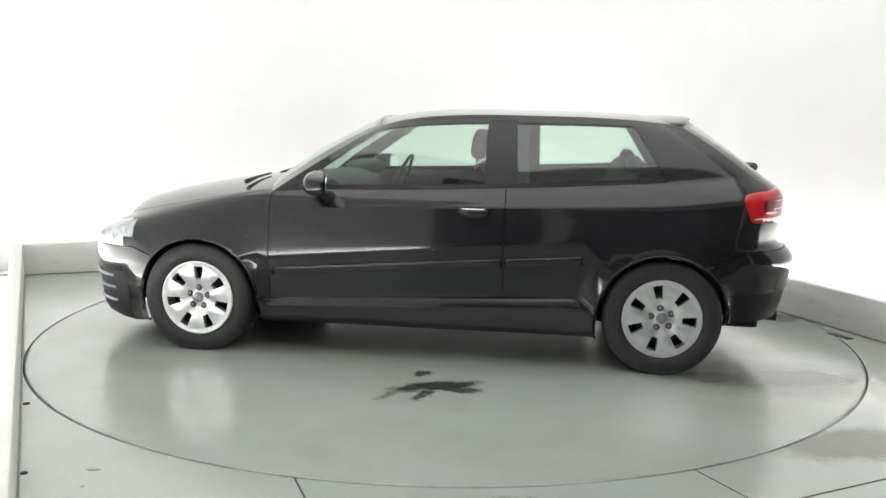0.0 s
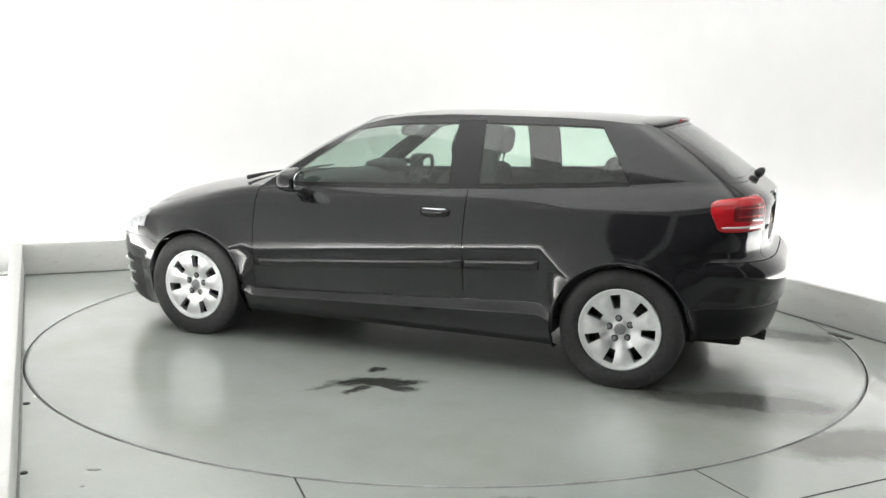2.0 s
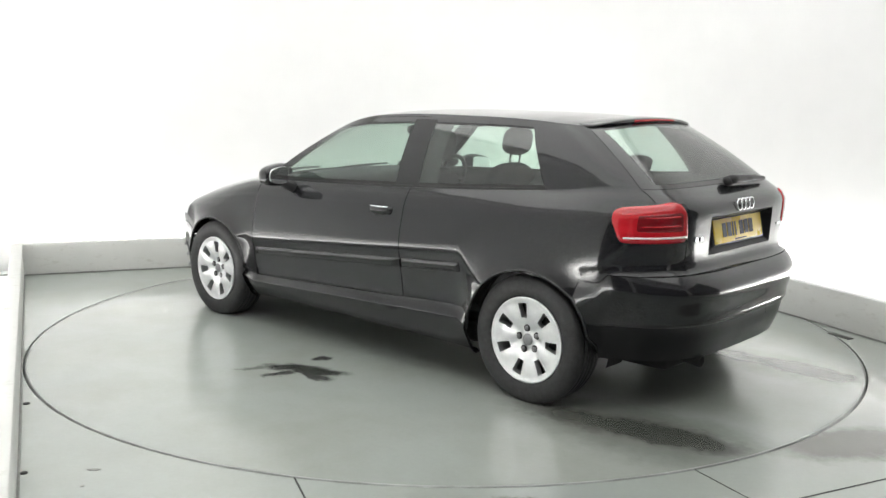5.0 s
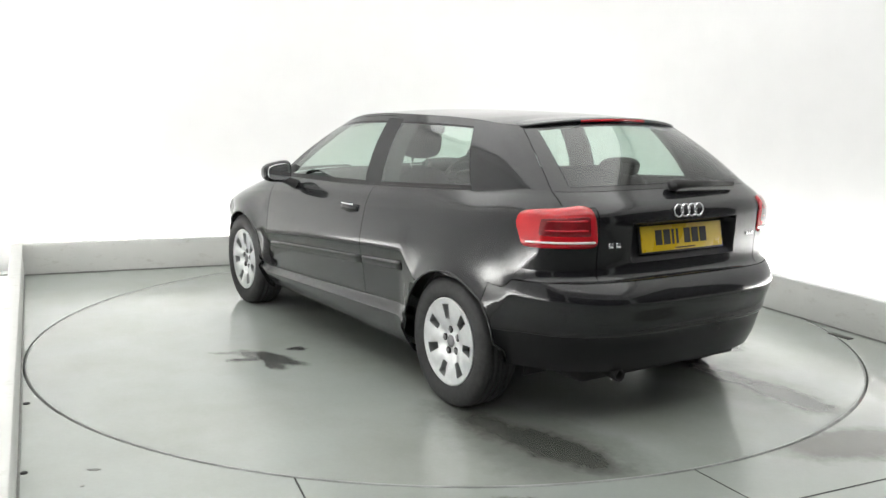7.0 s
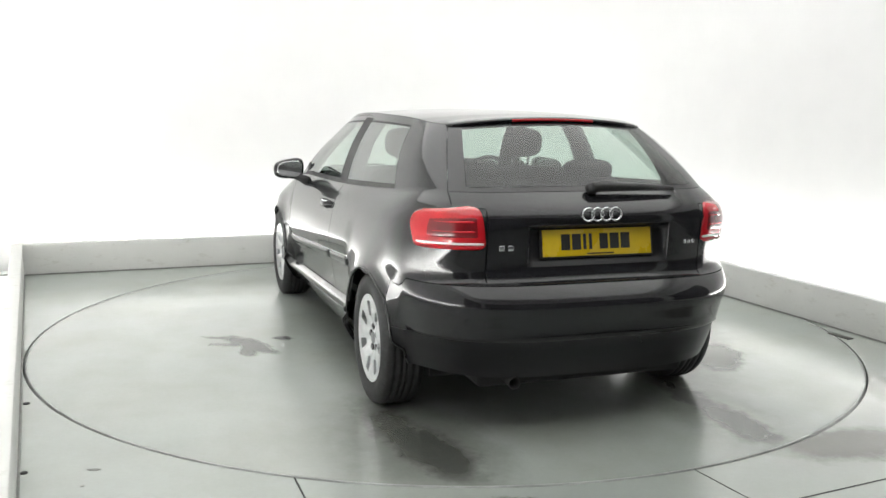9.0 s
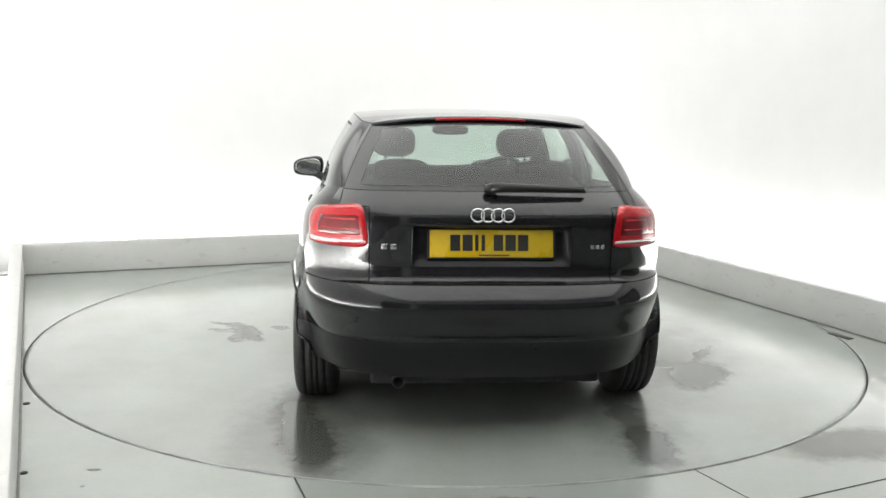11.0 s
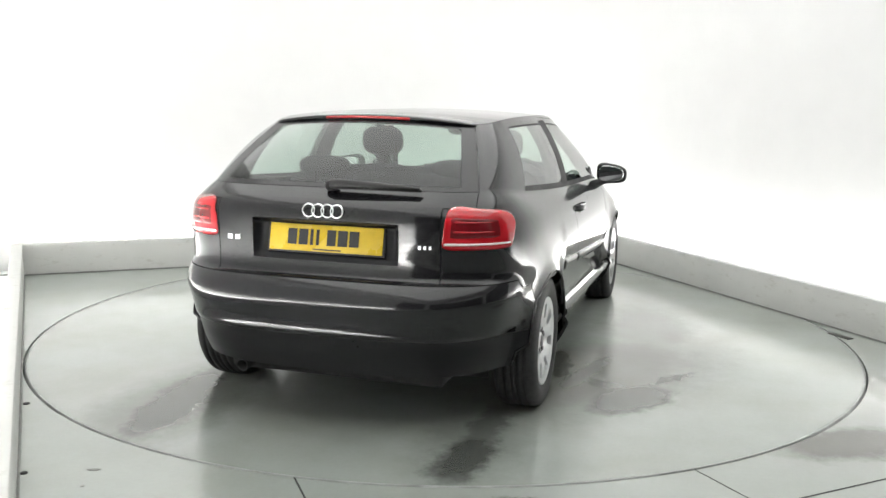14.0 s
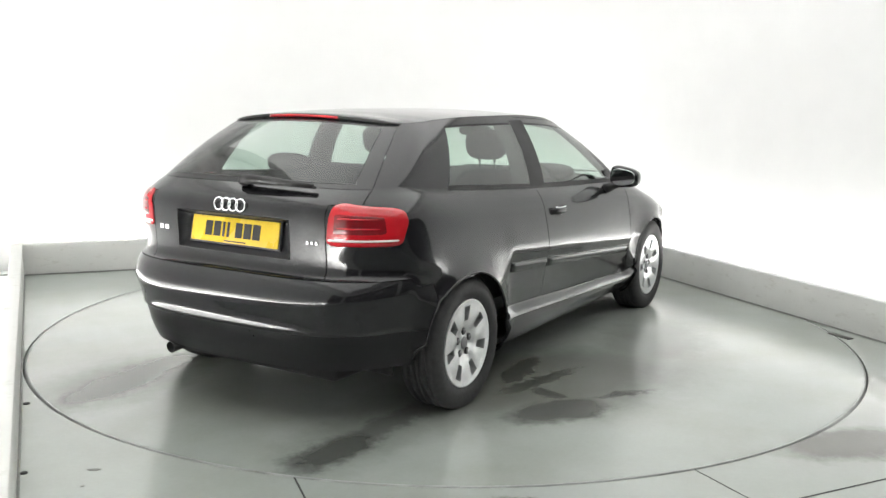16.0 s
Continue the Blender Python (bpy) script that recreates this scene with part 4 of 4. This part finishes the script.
def spoiler(parent):
    """The roof edge over the rear window, with a high brake light under its lip."""
    bm = bmesh.new()
    prof = [(0.16, -0.004), (0.10, 0.003), (0.04, 0.007), (0.0, 0.007), (-0.050, 0.004), (-0.060, -0.002), (-0.058, -0.012), (-0.035, -0.022), (0.03, -0.035)]
    n = 28
    rows = []
    for k in range(n + 1):
        u = -1 + 2 * k / n
        y = 0.508 * u
        x0 = -1.395 + 0.068 * u * u
        z0 = 1.3565 - 0.033 * u * u - 0.004 * abs(u) ** 6
        f = 1 - 0.35 * abs(u) ** 8
        rows.append([bm.verts.new((x0 + dx * (f if dx < 0 else 1), y, z0 + dz * f + (0.06 * dx if dx > 0 else 0))) for dx, dz in prof])
    for a, b in zip(rows, rows[1:]):
        for j in range(len(prof)):
            q = (j + 1) % len(prof)
            bm.faces.new((a[j], a[q], b[q], b[j]))
    bm.faces.new(rows[0]), bm.faces.new(rows[-1])
    bmesh.ops.recalc_face_normals(bm, faces=bm.faces)
    sp = part("roof_spoiler", bm, PAINT, parent, "gloss black roof spoiler")
    bm = bmesh.new()
    rows = []
    for k in range(13):
        y = -0.21 + 0.42 * k / 12
        u = y / 0.508
        x0, z0 = -1.395 + 0.068 * u * u, 1.3565 - 0.033 * u * u
        rows.append([bm.verts.new((x0 + a, y, z0 + b)) for a, b in ((-0.062, -0.001), (-0.064, -0.006), (-0.061, -0.013), (-0.05, -0.006))])
    for a, b in zip(rows, rows[1:]):
        for j in range(4):
            bm.faces.new((a[j], a[(j + 1) % 4], b[(j + 1) % 4], b[j]))
    bm.faces.new(rows[0]), bm.faces.new(rows[-1])
    bmesh.ops.recalc_face_normals(bm, faces=bm.faces)
    part("brake_light", bm, RED, sp, "narrow red high brake light")


def tailgate_details(parent):
    # number plate with plain bars for its characters
    bm = bmesh.new()
    box_into(bm, (0, 0, 0), (0.006, 0.525, 0.116), None, 0.0025)
    plate = part("number_plate", bm, PLATE, parent, "yellow rear number plate with black bars")
    plate.matrix_local = pose(-1.9250, 0, 0.838, 0, 11.5, 0)
    for y, w in ((0.155, 0.042), (0.103, 0.042), (0.064, 0.014), (0.036, 0.014), (-0.028, 0.040), (-0.080, 0.044), (-0.133, 0.044)):
        bm = bmesh.new()
        box_into(bm, (-0.0035, y, 0.003), (0.0025, w, 0.068))
        part("bar", bm, INK, plate, smooth=False)
    bm = bmesh.new()
    box_into(bm, (-0.0035, -0.01, -0.049), (0.0022, 0.13, 0.006))
    part("bar", bm, INK, plate, smooth=False)
    bm = bmesh.new()
    box_into(bm, (0.006, 0, 0), (0.008, 0.545, 0.132), None, 0.003)
    part("plate_holder", bm, SEAL, plate)
    # emblem: four linked rings
    emblem = ring_part("emblem", 0.0275, 0.0040, CHROME, parent, pose(-1.9555, 0.0645, 0.961, 0, 6, 0), label="four linked chrome rings")
    for k in range(1, 4):
        ring_part("ring", 0.0275, 0.0040, CHROME, emblem, pose(0, -0.043 * k, 0, 0, 0, 0))
    # model badges as plain bars
    for y0, w, n in ((0.433, 0.078, 2), (-0.452, 0.066, 3)):
        for k in range(n):
            bm = bmesh.new()
            step = w / n
            y = y0 + w / 2 - step * (k + 0.5)
            x = lower_point(("y", abs(y)), 0.826).x
            box_into(bm, (x - 0.002, y, 0.826), (0.005, step * 0.62, 0.022 if n == 2 else 0.015), None, 0.0015)
            part("badge", bm, CHROME, parent, "small chrome badge bar")
    # wiper
    pivot = blob("rear_wiper", SATIN, parent, (0.040, 0.060, 0.050), (-1.856, 0.0, 1.062), (0, 40, 0), label="black rear wiper")
    tube_part("wiper_arm", [(-0.010, 0.0, 0.0), (-0.012, -0.06, 0.0), (-0.010, -0.20, -0.002), (-0.004, -0.40, -0.006)], [0.024, 0.022, 0.018, 0.010], SEAL, pivot)
    tube_part("wiper_blade", [(-0.004, -0.02, -0.006), (-0.004, -0.2, -0.007), (0.004, -0.41, -0.008)], [0.008, 0.010, 0.006], SEAL, pivot)


def grille_slats(base):
    """Pale slats in the lower bumper openings beside the front wheels."""
    for s in (1, -1):
        for v in (0.392, 0.335, 0.275):
            pts = []
            for col in [("p", 0.75), ("p", 1.0), ("f", 0.93), ("f", 0.85), ("f", 0.76), ("f", 0.68)]:
                p = lower_point(col, v)
                pts.append((p.x + 0.004, (p.y + 0.004) * s, p.z))
            tube_part("grille_slat", pts, 0.009, SLAT_GREY, base, "grey grille slat", 8)


def seat(base, y):
    """A front seat with cushion, backrest, headrest and its two posts."""
    back = blob("seat_back", FABRIC, base, (0.15, 0.50, 0.62), (-0.14, y, 0.745), (0, -17, 0), 3.2, "charcoal cloth front seat backrest")
    blob("seat_cushion", FABRIC, base, (0.52, 0.50, 0.17), (0.15, y, 0.45), (0, -8, 0), 3.2, "charcoal cloth seat cushion")
    head = blob("headrest", FABRIC, base, (0.095, 0.255, 0.175), (-0.255, y, 1.185), (0, -10, 0), 3.0, "charcoal cloth headrest")
    for d in (-0.05, 0.05):
        tube_part("headrest_post", [(0.0, d, -0.19), (0.0, d, -0.08)], 0.007, CHROME, head)


def interior(base):
    for y in (0.37, -0.37):
        seat(base, y)
    blob("rear_bench", FABRIC, base, (0.50, 1.24, 0.18), (-0.72, 0, 0.52), (0, -6, 0), 3.6, "charcoal cloth rear bench")
    blob("rear_backrest", FABRIC, base, (0.17, 1.24, 0.62), (-1.02, 0, 0.80), (0, -20, 0), 4.0, "charcoal cloth rear backrest")
    for y in (0.36, -0.36):
        h = blob("rear_headrest", FABRIC, base, (0.085, 0.28, 0.11), (-1.13, y, 1.085), (0, -14, 0), 3.0, "charcoal cloth rear headrest")
    blob("dashboard", CABIN, base, (0.52, 1.36, 0.30), (0.74, 0, 0.83), (0, 6, 0), 3.2, "dark moulded dashboard")
    blob("instrument_hood", CABIN, base, (0.24, 0.36, 0.10), (0.60, -0.37, 0.985), (0, 0, 0), 2.6)
    wheel_ring = ring_part("steering_wheel", 0.178, 0.016, SEAL, base, pose(0.36, -0.37, 0.90, 0, -24, 0), 40, "black steering wheel")
    blob("steering_hub", SEAL, wheel_ring, (0.05, 0.15, 0.12), (0.02, 0, 0), power=2.6)
    for a in (0, 180, 270):
        q = radians(a)
        tube_part("spoke", [(0.015, 0.03 * math.cos(q), 0.03 * math.sin(q)), (0.0, 0.17 * math.cos(q), 0.17 * math.sin(q))], 0.014, SEAL, wheel_ring)
    m = blob("inner_mirror", SEAL, base, (0.04, 0.235, 0.065), (0.26, -0.01, 1.245), (0, -10, 0), 3.2, "black interior mirror")
    tube_part("mirror_arm", [(0.01, 0, 0.02), (0.06, 0, 0.075)], 0.01, SEAL, m)
    bm = bmesh.new()
    box_into(bm, (-0.02, 0, 0.33), (1.86, 1.44, 0.05), None, 0.01)
    part("cabin_floor", bm, CABIN, base)
    # door cards and rear side panels that hide the inside of the shell
    for s in (1, -1):
        bm = bmesh.new()
        rows = []
        for k in range(25):
            x = 0.80 - 2.40 * k / 24
            rows.append([bm.verts.new((x, s * (side_y(x, v).y - d), side_y(x, v).z)) for v, d in ((0.38, 0.10), (0.6, 0.085), (0.80, 0.075), (0.98, 0.065), (1.035, 0.045), (1.048, 0.02))])
        for a, b in zip(rows, rows[1:]):
            for j in range(5):
                bm.faces.new((a[j], a[j + 1], b[j + 1], b[j]))
        part("side_panel", bm, CABIN, base)
        # inner pillar cover
        bm = bmesh.new()
        rows = [[bm.verts.new((x, s * (y - d), z)) for x, d in ((-0.34, 0.03), (-0.36, 0.0), (-0.54, 0.0), (-0.56, 0.03))]
                for y, z in ((0.735, 0.97), (0.715, 1.08), (0.675, 1.19), (0.628, 1.27), (0.575, 1.335))]
        for a, b in zip(rows, rows[1:]):
            for j in range(3):
                bm.faces.new((a[j], a[j + 1], b[j + 1], b[j]))
        part("pillar_cover", bm, CABIN, base)
    bm = bmesh.new()
    box_into(bm, (-1.50, 0, 0.93), (0.62, 1.16, 0.03), Euler((0, radians(3), 0)).to_matrix(), 0.01)
    part("parcel_shelf", bm, CABIN, base, "dark parcel shelf")
    bm = bmesh.new()
    box_into(bm, (-1.66, 0, 0.60), (0.5, 1.1, 0.05), None, 0.01)
    part("boot_floor", bm, CABIN, base)


def exhaust(base):
    p = part("exhaust_pipe", lathe([(0.026, -0.10), (0.028, 0.10), (0.025, 0.10), (0.022, 0.0)], 20, "x", False), UNDER, base, "sooty exhaust tail pipe")
    p.matrix_local = pose(-1.868, 0.390, 0.258, 0, 6, 180)


def wipers_front(base):
    for y in (0.35, -0.30):
        w = tube_part("front_wiper", [(1.105, y + 0.2, 0.944), (1.105, y, 0.957), (1.10, y - 0.22, 0.962)], [0.014, 0.008, 0.006], SATIN, base, "black windscreen wiper")


def arch_lips(base):
    """The rolled edge of each wheel arch."""
    for ax in (AXLE, -AXLE):
        low = 0.30 if ax < 0 else 0.27
        heights = [low + (WHEEL_Z + ARCH_S - low) * k / 9 for k in range(10)]
        steps = [-ARCH_S + 2 * ARCH_S * k / 16 for k in range(17)]
        cols = [(-ARCH_S, h) for h in heights] + [(d, heights[-1]) for d in steps[1:-1]] + [(ARCH_S, h) for h in reversed(heights)]
        for s in (1, -1):
            pts = []
            for d, h in cols:
                p = lower_point(("x", ax + d), h)
                pts.append((p.x, (p.y - 0.001) * s, p.z))
            tube_part("arch_lip", pts, 0.0065, PAINT, base, "rolled black wheel arch edge", 8)


def dress():
    doors = [o for o in CAR.children if o.name.split(".")[0] == "door"]
    for door, s in zip(doors, (1, -1)):
        moulding(door, DOOR_FRONT - 0.012, DOOR_REAR + 0.006, s)
        moulding(CAR, DOOR_REAR - 0.006, -0.862, s)
        door_handle(door, s)
        mirror(door, s)
    gate = next(o for o in CAR.children if o.name == "tailgate")
    spoiler(CAR)
    tailgate_details(gate)
    interior(CAR)
    exhaust(CAR)
    wipers_front(CAR)
    grille_slats(CAR)
    arch_lips(CAR)


dress()


# ---- marks on the floor ----
def joint(a, b, wide=0.006):
    """A dark saw-cut joint in the floor."""
    a, b = Vector((*a, 0)), Vector((*b, 0))
    d = (b - a).normalized()
    bm = bmesh.new()
    box_into(bm, (a + b) / 2 + Vector((0, 0, -0.0005)), ((b - a).length, wide, 0.004), Matrix((d, Vector((-d.y, d.x, 0)), Vector((0, 0, 1)))).transposed())
    ob = part("floor_joint", bm, JOINT, floor, smooth=False)
    return ob


joint((-0.567, -2.405), (-0.30, -3.1), 0.007)
joint((1.000, -2.262), (1.50, -3.25), 0.004)
joint((1.20, -2.57), (1.90, -2.238), 0.007)


def bolt_mark(x, y, r):
    b = part("floor_bolt", lathe([(r * 0.3, 0.005), (r * 0.8, 0.005), (r, 0.003), (r, -0.002)], 14, "z"), JOINT)
    b.location = (x, y, 0)
    return tagged(b, "small dark bolt head set in the floor", "bolt", "floor bolts")


bolt_mark(-1.953, -1.625, 0.016)
bolt_mark(-1.601, -2.409, 0.014)


def scuff(x, y, w, d, turn):
    """A thin dried paint mark on the floor."""
    bm = bmesh.new()
    ring = [bm.verts.new((w * math.cos(a) * (1 + 0.12 * math.sin(3 * a)), d * math.sin(a), 0.0015)) for a in [2 * math.pi * k / 20 for k in range(20)]]
    low = [bm.verts.new((v.co.x, v.co.y, -0.001)) for v in ring]
    bm.faces.new(ring)
    for k in range(20):
        bm.faces.new((ring[k], low[k], low[(k + 1) % 20], ring[(k + 1) % 20]))
    ob = part("floor_scuff", bm, MARK_GREY, floor, smooth=False)
    ob.matrix_local = pose(x, y, 0, 0, 0, turn)


scuff(-1.350, -2.365, 0.026, 0.010, 4)
scuff(-1.335, -2.515, 0.008, 0.008, 0)


def floor_plate():
    bm = bmesh.new()
    box_into(bm, (0, 0, 0.002), (0.16, 0.05, 0.006), None, 0.002)
    ob = part("drain_cover", bm, UNDER_IRON)
    ob.matrix_local = pose(2.50, -0.10, 0, 0, 0, -66)
    return tagged(ob, "small dark metal cover plate on the floor by the kerb", "cover plate")


floor_plate()


# ---- turning ----
def motions():
    off = Matrix.Translation((*CAR_OFFSET, 0))
    walk(TABLE, [(t, pose(0, 0, 0, 0, 0, a)) for t, a in TURN])
    walk(CAR, [(t, pose(0, 0, 0, 0, 0, a) @ off) for t, a in TURN])


motions()
